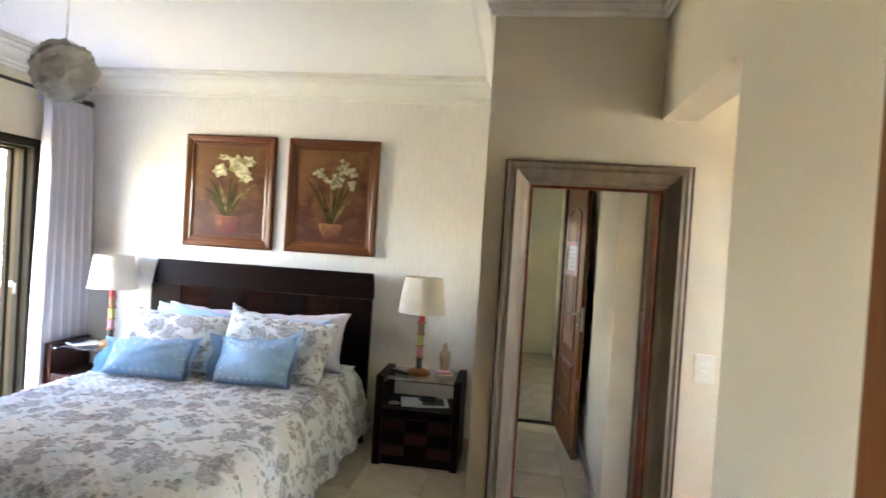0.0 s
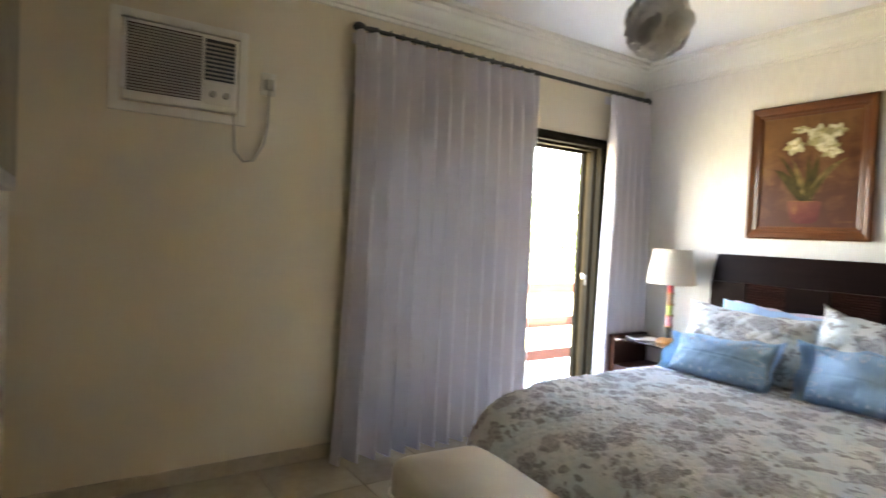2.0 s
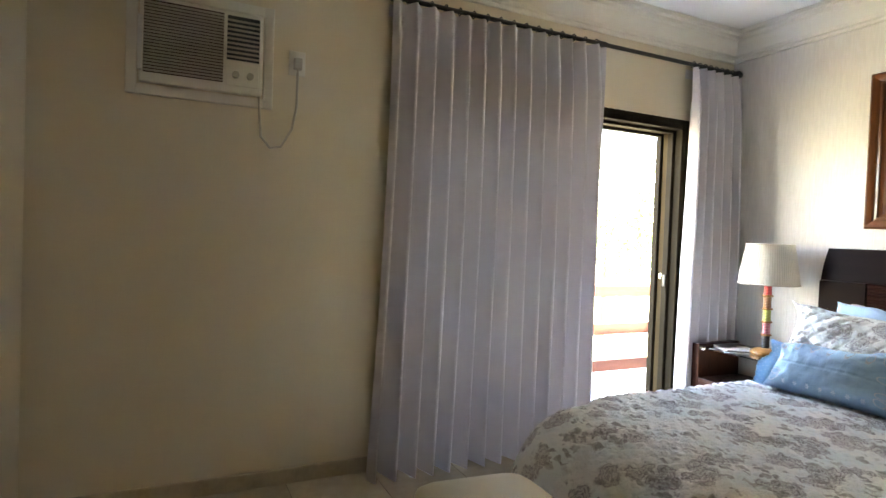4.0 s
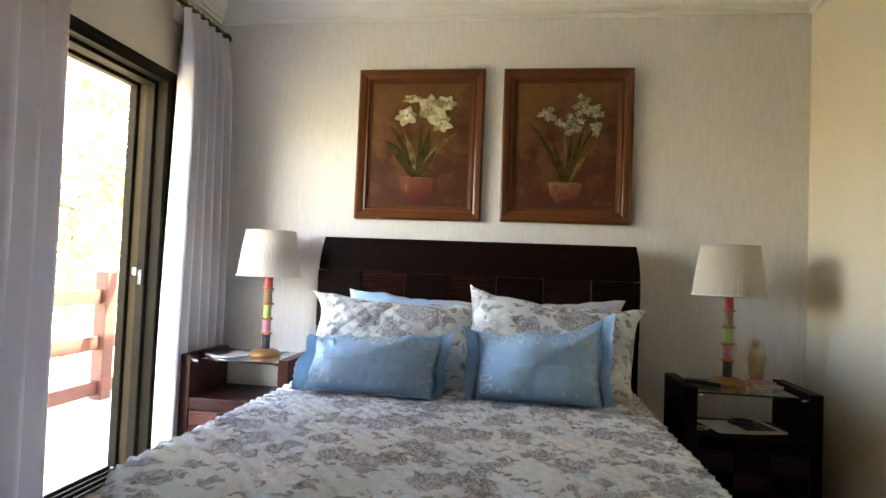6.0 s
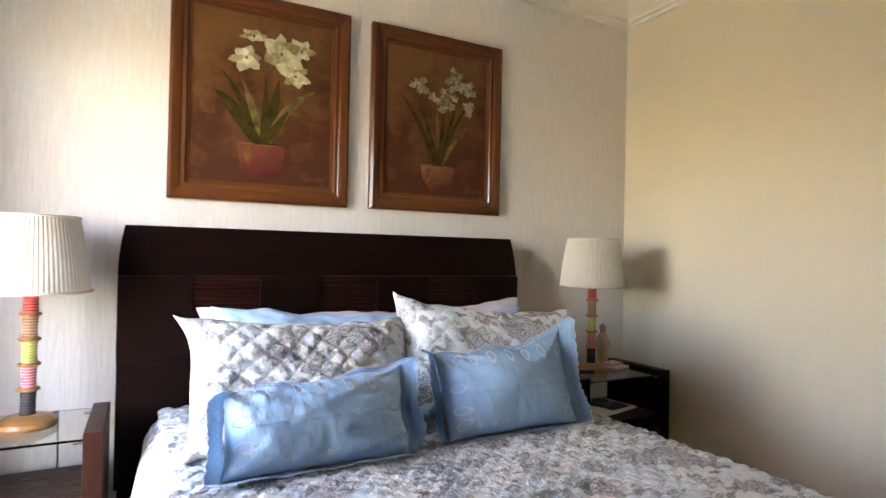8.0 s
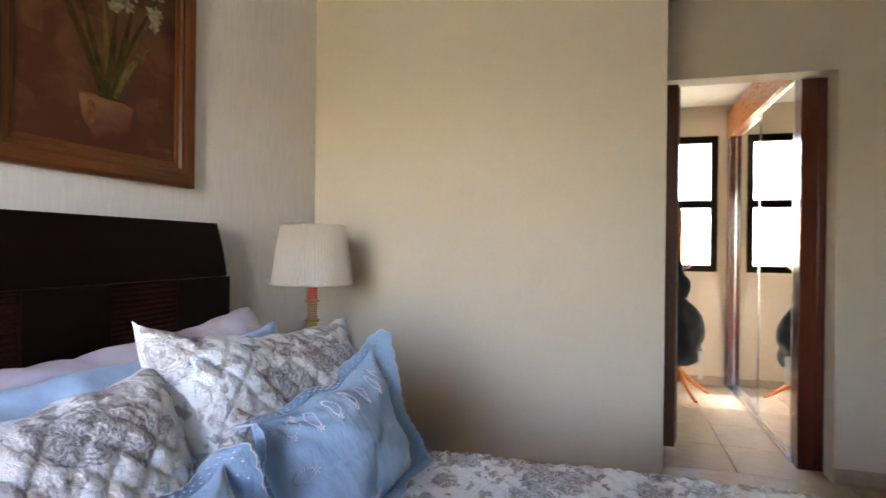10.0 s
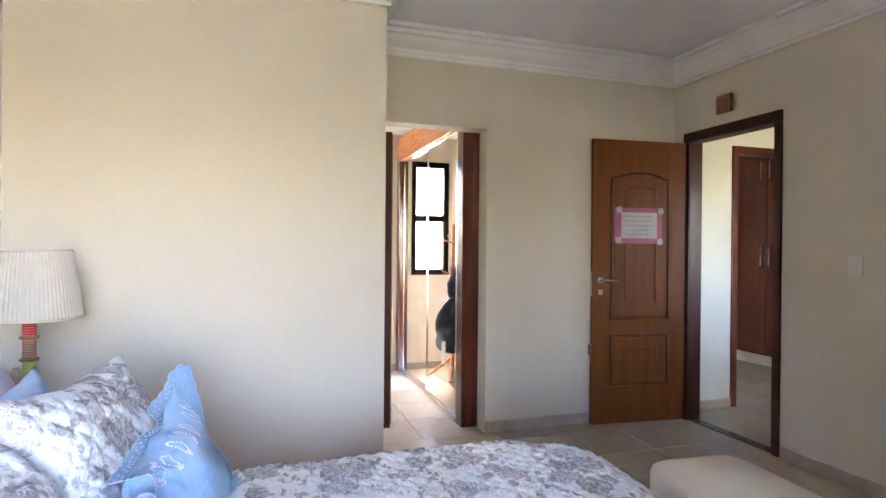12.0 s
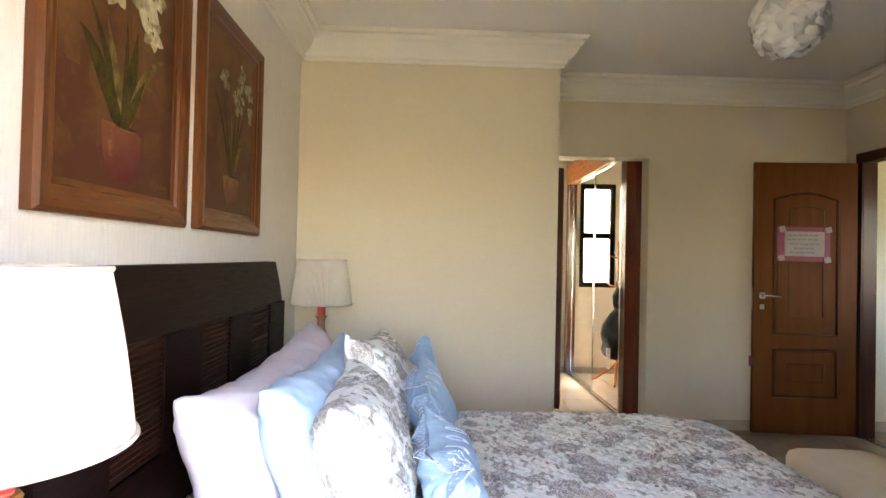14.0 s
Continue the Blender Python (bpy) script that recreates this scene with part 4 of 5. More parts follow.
def cushion(w, h, t, seed, pinch=0.10, wrinkle=0.010, n=34, quilted=False, back=0.75, creased=False, soft=0.5, ends=2.6):
    """A stuffed pillow in the xz plane, base at z 0, bulging to both sides."""
    random.seed(seed)
    off = Vector((seed * 3.1, seed * 1.7, 0))
    asp = w / h / 1.5
    bm, sides = bmesh.new(), []
    for s in (-1, 1):
        g = []
        for i in range(n + 1):
            row = []
            for j in range(n + 1):
                u, v = -1 + 2 * i / n, -1 + 2 * j / n
                e = (1 - abs(u) ** ends) * (1 - abs(v) ** 2.6)
                k = 1 - pinch * (1 - abs(v) ** 3) * abs(u) ** 3
                m = 1 - pinch * (1 - abs(u) ** 3) * abs(v) ** 3
                th = t / 2 * max(e, 0) ** soft
                wr = wrinkle * noise.noise(Vector((u * asp * 2.2, v * 2.2, s)) + off) + wrinkle * 0.6 * noise.noise(Vector((u * asp * 7, v * 3.5, s)) + off) - wrinkle * (0.25 if creased else 0.6) * (1 - abs(noise.noise(Vector((u * asp * 3.0 + v * 1.5, v * 4.5 - u, s * 2)) + off)) * 3) * (abs(v) ** 2 + 0.2)
                fold = wrinkle * 0.6 * math.sin(9 * (u * abs(v) - v * abs(u)) + seed) * abs(u * v)
                y = s * (th * (1.0 if s < 0 else back)) + (wr + fold) * min(1, e * 3) * s
                if creased:                              # pulls running in from the corners
                    ang = math.atan2(1.05 - v, (u + 1.05) * asp)
                    y += s * 0.006 * math.sin(ang * 17 + seed) * math.exp(-((u + 1.0) ** 2 + (v - 1.0) ** 2) / 0.9) * min(1, e * 3)
                    ang = math.atan2(1.05 - v, (1.05 - u) * asp)
                    y += s * 0.004 * math.sin(ang * 15 + seed * 2) * math.exp(-((u - 1.0) ** 2 + (v - 1.0) ** 2) / 0.6) * min(1, e * 3)
                    y -= s * 0.0022 * (math.exp(-(u / 0.03) ** 2) + math.exp(-((v + 0.08) / 0.04) ** 2)) * min(1, e * 3)
                if quilted:
                    a, b = u * w / 2, v * h / 2
                    y += s * 0.0085 * (min(abs(math.sin((a + b) * 40 + 0.3 * math.sin(b * 20))), abs(math.sin((a - b) * 40 + 0.3 * math.sin(a * 17)))) ** 0.6 - 0.5) * min(1, e * 3)
                row.append(bm.verts.new((u * w / 2 * k, y, h / 2 + v * h / 2 * m)))
            g.append(row)
        sides.append(g)
        for i in range(n):
            for j in range(n):
                q = (g[i][j], g[i + 1][j], g[i + 1][j + 1], g[i][j + 1])
                bm.faces.new(q if s < 0 else q[::-1])
    bmesh.ops.remove_doubles(bm, verts=bm.verts, dist=0.0006)
    return bm


def slump(seed, w, h, lift=()):
    """Uneven outline of a stuffed cover: wandering edges, a sagging top and corners pulled about."""
    def move(p):
        u, v = p.x / (w / 2), (p.z - h / 2) / (h / 2)
        q = Vector(p)
        q.x += 0.016 * noise.noise(Vector((v * 1.4, seed * 2.3, u * 0.4))) * abs(u) ** 2
        q.z += (0.020 * noise.noise(Vector((u * w * 5, seed * 1.9, 4.0))) - 0.016 * max(0.0, 1 - u * u)) * max(v, 0) ** 2
        q.y += 0.02 * noise.noise(Vector((u * w * 2.5, v * 1.2, seed * 3.7)))
        for su, sv, dx, dy, dz in lift:
            k = min(max(0.0, su * u), 1.25) ** 3 * min(max(0.0, sv * v), 1.25) ** 3
            q += Vector((dx, dy, dz)) * k
        return q
    return move


def pillow(at, tilt, turn, lean, w, h, t, material, label, seed, lift=(), flange=0.0, **kw):
    ob = thing("pillow", at, label, "pillow", "pillows on the bed")
    ob.matrix_basis = pose(*at) @ pose(0, 0, 0, 0, 0, turn) @ pose(0, 0, 0, tilt, 0, 0) @ pose(0, 0, 0, 0, lean, 0)
    move = slump(seed, w, h, lift)
    bm = cushion(w, h, t, seed, **kw)
    face = BVHTree.FromBMesh(bm)
    for vert in bm.verts:
        vert.co = move(vert.co)
    part("cover", bm, material, ob, smooth="all")
    if flange:
        lace_flange(ob, w, h, flange, material, move, seed)
        embroider(ob, w, h, face, move)
    return ob


def lace_flange(ob, w, h, fl, material, move, seed):
    """A flat scalloped border with a stitched white edge and rows of eyelets."""
    gap, rim, run = 0.006, [], 0.0
    sides = (((-1, -1), (1, -1), (0, -1)), ((1, -1), (1, 1), (1, 0)), ((1, 1), (-1, 1), (0, 1)), ((-1, 1), (-1, -1), (-1, 0)))
    for k, (a, b, nrm) in enumerate(sides):
        length = w if k % 2 == 0 else h
        n = int(length / gap)
        for i in range(n):
            f = i / n
            rim.append(((a[0] + (b[0] - a[0]) * f) * w / 2 * 0.97, h / 2 + (a[1] + (b[1] - a[1]) * f) * h / 2 * 0.97, nrm))
        nxt = sides[(k + 1) % 4][2]
        for i in range(9):
            c = math.pi / 2 * i / 9
            rim.append((b[0] * w / 2 * 0.97, h / 2 + b[1] * h / 2 * 0.97, (nrm[0] * math.cos(c) + nxt[0] * math.sin(c), nrm[1] * math.cos(c) + nxt[1] * math.sin(c))))
    rows, steps = [], (0.0, 0.35, 0.7, 1.0)
    for i, (x, z, (nx, nz)) in enumerate(rim):
        run += gap
        scal = 1 + 0.15 * abs(math.sin(run * math.pi / 0.026))
        row = []
        for r in steps:
            out = fl * r * (scal if r == 1.0 else 1.0)
            y = r * (0.007 * math.sin(run * 42 + seed) + 0.040 * noise.noise(Vector((run * 9.0, seed * 1.3, 0))) - 0.010)
            drop = 0.0
            if nz > 0.0:                                 # the upper border flops back
                y += 0.8 * out * nz
                drop = -0.62 * out * nz
            y -= 0.45 * out * abs(nx)
            if nz < -0.3:                                # the lower border folds forward on the bed
                y -= 0.7 * out * -nz
                drop = 0.75 * out * -nz
            row.append(move(Vector((x + nx * out, y, z + nz * out + drop))))
        rows.append(row)
    bm = bmesh.new()
    vs = [[bm.verts.new(p) for p in row] for row in rows]
    for a, b in zip(vs, vs[1:] + vs[:1]):
        for q in range(len(steps) - 1):
            bm.faces.new((a[q], b[q], b[q + 1], a[q + 1]))
    bmesh.ops.solidify(bm, geom=bm.faces[:], thickness=0.0025)
    fr = part("lace_border", bm, material, ob, "scalloped light blue border", "all")
    part("stitched_edge", tube([row[-1] for row in rows], 0.0012, 5, closed=True), THREAD, fr, "white stitched edge", True)
    bm = bmesh.new()
    for i, row in enumerate(rows):
        if i % 2:
            p = row[1].lerp(row[2], 0.9) if i % 4 == 1 else row[1].lerp(row[2], 0.1)
            box(bm, (p.x - 0.0011, p.y - 0.0036, p.z - 0.0011), (p.x + 0.0011, p.y + 0.0036, p.z + 0.0011))
    tagged(part("lacework", bm, THREAD, fr, "white eyelet lacework"), kind="stuff")


def embroider(ob, w, h, face, move):
    """White stitched ovals and little stars round the front of a cushion."""
    bm = bmesh.new()

    def stitch(x, z, r=0.0019):
        hit = face.ray_cast(Vector((x, -1, z)), Vector((0, 1, 0)))[0]
        if hit:
            p = move(hit)
            box(bm, (p.x - r, p.y - 0.0016, p.z - r), (p.x + r, p.y + 0.003, p.z + r))

    def star(x, z):
        for j in range(6):
            for q in (0.004, 0.008):
                stitch(x + q * math.cos(j * math.pi / 3), z + q * math.sin(j * math.pi / 3), 0.0015)

    def oval(x, z, turn):
        c, d = math.cos(turn), math.sin(turn)
        for k in range(22):
            a = 2 * math.pi * k / 22
            px, pz = 0.024 * math.cos(a), 0.0125 * math.sin(a)
            stitch(x + px * c - pz * d, z + px * d + pz * c)
        star(x + 0.026 * c, z + 0.026 * d)

    x0, x1, zt = -w / 2 + 0.055, w / 2 - 0.055, h - 0.05
    for k in range(1, 6):
        oval(x0 + (x1 - x0) * k / 6, zt, -math.pi / 2)
    for x, sgn in ((x0, 1), (x1, -1)):
        for f in (0.28, 0.52):
            oval(x, h * f, 0.0)
        oval(x - 0.006 * sgn, zt - 0.006, math.pi / 2 + 0.7 * sgn)
        oval(x + 0.018 * sgn, zt + 0.002, math.pi / 2 - 0.6 * sgn)
        oval(x, 0.045, 0.4 * sgn)
    for k in range(1, 8):
        star(x0 + (x1 - x0) * k / 8, 0.035)
    tagged(part("embroidery", bm, THREAD, ob, "white eyelet embroidery"), kind="stuff")


# from the headboard outwards; each row leans back on the one behind
ZT = BT - 0.005
pillow((0.91, -0.43, ZT), -17, 0, -0.6, 1.42, 0.415, 0.27, LILAC, "long pale lilac cotton pillow against the headboard", 1, [(-1, 1, -0.01, 0.0, 0.025), (1, 1, 0.01, 0, 0.02)], wrinkle=0.011, n=80, pinch=0.05, ends=9.0)
pillow((0.85, -0.615, ZT), -19, 1, 2.6, 1.30, 0.425, 0.20, PALEBLUE, "long pale blue cotton pillow before the lilac one", 3, [(1, 1, 0.02, 0.0, 0.02)], wrinkle=0.010, n=80, pinch=0.05, ends=9.0)
pillow((0.51, -0.79, ZT), -24, 3, 1, 0.80, 0.44, 0.23, FLORAL_UP, "quilted pillow with grey roses", 5, [(-1, 1, -0.02, -0.03, 0.0)], wrinkle=0.006, quilted=True, n=110, ends=4.0)
pillow((1.21, -0.78, ZT), -22, -2, 4, 0.80, 0.465, 0.21, FLORAL_UP, "quilted pillow with grey roses leaning on another", 6, [(1, 1, 0.0, -0.02, -0.02), (-1, 1, 0.0, -0.02, 0.02)], wrinkle=0.006, quilted=True, n=110, ends=4.0)
pillow((0.485, -1.01, ZT + 0.012), -30, 3, 1, 0.56, 0.275, 0.19, BLUE, "light blue cushion with a scalloped lace border, corner folded over", 7, [(-1, 1, 0.035, -0.05, -0.035), (1, 1, 0.02, -0.01, 0.01), (1, -1, -0.02, 0, 0)], 0.042, wrinkle=0.007, soft=0.62, pinch=0.05, creased=True, n=72)
pillow((1.175, -0.96, ZT + 0.012), -26, -5, -2, 0.53, 0.315, 0.18, BLUE, "light blue cushion with a scalloped lace border and pricked corner", 8, [(1, 1, 0.015, -0.02, 0.045), (-1, 1, -0.01, -0.03, -0.01)], 0.042, wrinkle=0.006, soft=0.62, pinch=0.05, creased=True, n=72)



# ---- nightstands ----


def nightstand(at, label, main, main_v, block):
    w, d, h = 0.60, 0.40, 0.62
    ob = thing("nightstand", at, label, "nightstand", "nightstands beside the bed")
    for s in (-1, 1):
        part("side_panel", boxes(((s * w / 2, 0, 0), (s * (w / 2 - 0.055), -d, h)), bevel=0.003), main_v, ob)
    part("back_panel", boxes(((-w / 2 + 0.056, -0.012, 0.06), (w / 2 - 0.056, 0, 0.394))), main, ob)
    part("shelf", boxes(((-w / 2 + 0.056, -d + 0.003, 0.335), (w / 2 - 0.056, -0.013, 0.395)), bevel=0.003), main, ob)
    part("plinth", boxes(((-w / 2 + 0.056, -d + 0.03, 0), (w / 2 - 0.056, -0.013, 0.06))), main, ob)
    part("carcass", boxes(((-w / 2 + 0.057, -d + 0.03, 0.062), (w / 2 - 0.057, -0.014, 0.333))), main, ob)
    g = part("glass_top", boxes(((-w / 2 + 0.05, -d + 0.004, 0.594), (w / 2 - 0.05, 0, 0.602)), bevel=0.001), GLASS, ob, "clear glass top")
    g.visible_shadow = False
    for sx in (-1, 1):
        for y in (-d + 0.02, -0.03):
            part("glass_support", tube([(sx * (w / 2 - 0.055), y, 0.586), (sx * (w / 2 - 0.082), y, 0.586)], 0.0045, 10), CHROME, ob, "small chrome glass support", True)
    for k in range(3):
        z0 = 0.066 + k * 0.089
        dr = part("drawer", boxes(((-w / 2 + 0.058, -d + 0.008, z0), (w / 2 - 0.058, -d + 0.028, z0 + 0.085)), bevel=0.002), main, ob)
        n = 3
        bw = (w - 0.12) / n
        for i in range(n):
            x0 = -w / 2 + 0.06 + i * bw
            if (i + k) % 2 == 0:
                bm = ribbed(x0 + 0.002, x0 + bw - 0.002, -d + 0.0005, -d + 0.0075, z0 + 0.008, z0 + 0.078, 7, 0.004)
                part("ribbed_block", bm, block, dr, "ribbed reddish block", True)
    return ob


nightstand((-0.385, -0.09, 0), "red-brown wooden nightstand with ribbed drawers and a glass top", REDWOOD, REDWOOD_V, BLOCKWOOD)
# same piece in darker woods: the shade on this side is in the colour
nightstand((2.18, -0.09, 0), "wooden nightstand coloured darker for shade, ribbed drawers and glass top", DARKWOOD, DARKWOOD_V, REDWOOD)


def table_lamp(at, label):
    ob = thing("table_lamp", at, label, "table lamp", "lamps on the nightstands")
    part("foot", lathe([(0, 0), (0.082, 0), (0.088, 0.010), (0.084, 0.022), (0.06, 0.036), (0.03, 0.042), (0, 0.042)], 32), LAMPWOOD, ob, "turned wooden foot", True)
    z = 0.042
    for k, (m, h) in enumerate(zip(THREADS, (0.078, 0.072, 0.072, 0.072, 0.075))):
        part("stem_section", lathe([(0, z), (0.023, z), (0.0215, z + h * 0.5), (0.023, z + h), (0, z + h)], 20), m, ob, smooth=True)
        z += h
        if k < 4:
            part("collar", lathe([(0, z), (0.03, z), (0.034, z + 0.005), (0.03, z + 0.011), (0, z + 0.011)], 20), LAMPWOOD, ob, smooth=True)
            z += 0.011
    part("neck", lathe([(0, z), (0.012, z), (0.012, z + 0.06), (0, z + 0.06)], 12), CHROME, ob)
    zs, hs, n = 0.446, 0.258, 150
    bm = bmesh.new()
    rings = []
    for q in range(9):
        v = q / 8
        r = 0.172 + (0.132 - 0.172) * v + 0.004 * math.sin(math.pi * v)
        rings.append([bm.verts.new(((r + 0.0014 * (-1) ** i) * math.cos(2 * math.pi * i / n), (r + 0.0014 * (-1) ** i) * math.sin(2 * math.pi * i / n), zs + hs * v)) for i in range(n)])
    for a, b in zip(rings, rings[1:]):
        for i in range(n):
            bm.faces.new((a[i], a[(i + 1) % n], b[(i + 1) % n], b[i]))
    shade = part("shade", bm, SHADE, ob, "ivory pleated fabric shade", True)
    for r, z0 in ((0.175, zs + 0.004), (0.135, zs + hs - 0.004)):
        part("trim_band", tube([(r * math.cos(a), r * math.sin(a), z0) for a in np.linspace(0, 2 * math.pi, 48, endpoint=False)], 0.0045, 6, closed=True), SHADE, shade, smooth=True)
    part("bulb", lathe([(0, 0.46), (0.012, 0.46), (0.014, 0.49), (0.028, 0.53), (0.028, 0.55), (0.018, 0.57), (0, 0.575)], 16), PLASTIC_W, ob, "white bulb switched off", True)
    return ob


lampl = table_lamp((-0.315, -0.27, 0.602), "table lamp with coloured turned stem and ivory pleated shade, off")
part("cord", tube([(0.045, 0.06, 0.006), (0.06, 0.14, 0.006), (0.065, 0.182, 0.0), (0.065, 0.192, -0.2), (0.055, 0.25, -0.3), (0.065, 0.25, -0.58)], 0.003, 6), BLACK, lampl, "thin dark cord")
table_lamp((2.14, -0.265, 0.602), "table lamp with coloured turned stem and ivory shade beside a figurine")


def flat_sheet(w, d, t=0.003, curl=0.0):
    bm = bmesh.new()
    n = 8
    g = []
    for i in range(n + 1):
        u = i / n
        z = curl * (u - 0.5) ** 2 * 4
        g.append([bm.verts.new((-w / 2 + w * u, y, z + k)) for y, k in ((-d / 2, 0), (d / 2, 0), (d / 2, t), (-d / 2, t))])
    for a, b in zip(g, g[1:]):
        for i in range(4):
            bm.faces.new((a[i], a[(i + 1) % 4], b[(i + 1) % 4], b[i]))
    bm.faces.new(g[0][::-1])
    bm.faces.new(g[-1])
    return bm


mag = thing("magazine", (-0.535, -0.285, 0.603), "white leaflet with a dark printed photo lying on the glass", "magazine", rz=-28)
part("leaflet", flat_sheet(0.30, 0.21, 0.005, 0.004), PAPER, mag)
part("photo", boxes(((-0.14, -0.098, 0.0095), (-0.02, 0.098, 0.0103)), ((-0.02, -0.098, 0.0095), (0.03, 0.02, 0.0103)), ((0.03, -0.098, 0.0095), (0.06, -0.03, 0.0103))), PHOTO, mag, "dark printed photo")
mag = thing("magazine", (2.20, -0.28, 0.396), "open magazine lying in the nightstand", "magazine", rz=12)
part("leaflet", flat_sheet(0.34, 0.22, 0.008, 0.004), PAPER, mag)
part("photo", boxes(((-0.02, -0.09, 0.0122), (0.14, 0.08, 0.0132))), PHOTO, mag, "dark printed photo")
single("headphones", tube([(0.06 * math.cos(a), 0.045 * math.sin(a), 0.0) for a in np.linspace(0, 2 * math.pi, 24, endpoint=False)], 0.010, 8, closed=True), BLACK, (2.22, -0.25, 0.419), "black coiled headset lying on a magazine", "headset", smooth=True)
single("cable_coil", tube([(0.035 * math.cos(a), 0.025 * math.sin(a), 0.003 * (a % 2)) for a in np.linspace(0, 14, 60)], 0.003, 6), PLASTIC_W, (1.99, -0.36, 0.400), "small coil of white cable", "cable", smooth=True)
remote = thing("remote_control", (2.015, -0.30, 0.603), "black remote control on the glass top", "remote control", rz=-28)
part("case", boxes(((-0.085, -0.024, 0), (0.085, 0.024, 0.021)), bevel=0.007), BLACK, remote)
for k in range(4):
    part("button", boxes(((-0.06 + k * 0.03, -0.008, 0.021), (-0.045 + k * 0.03, 0.008, 0.0235)), bevel=0.001), PLASTIC_G, remote)
note = thing("notepad", (2.335, -0.26, 0.603), "pink notepad over a cream one on the glass top", "notepad", rz=15)
part("lower_pad", boxes(((-0.055, -0.04, 0), (0.055, 0.04, 0.012)), bevel=0.002), CREAM_CLOTH, note)
part("upper_pad", boxes(((-0.06, -0.01, 0.0125), (0.04, 0.06, 0.026)), bevel=0.002), NOTEPINK, note, "pink cover")
bm = lathe([(0, 0), (0.040, 0), (0.042, 0.012), (0.030, 0.020), (0.033, 0.05), (0.036, 0.09), (0.040, 0.125), (0.037, 0.15), (0.030, 0.168), (0.018, 0.178), (0.017, 0.188), (0.021, 0.200), (0.020, 0.214), (0.012, 0.226), (0, 0.230)], 36)
for vert in bm.verts:                                # robe folds, a flattened body and joined sleeves in front
    a = math.atan2(vert.co.y, vert.co.x)
    k = 1 + (0.10 * math.sin(7 * a + vert.co.z * 22) if 0.02 < vert.co.z < 0.165 else 0.0)
    vert.co.x, vert.co.y = vert.co.x * k, vert.co.y * k * 0.78 - (0.010 * math.exp(-((vert.co.z - 0.13) / 0.018) ** 2) if vert.co.y < 0 else 0)
single("figurine", bm, STATUE, (2.315, -0.165, 0.603), "small painted plaster religious figurine on the nightstand", "figurine", smooth="all")


# ---- pictures over the bed ----


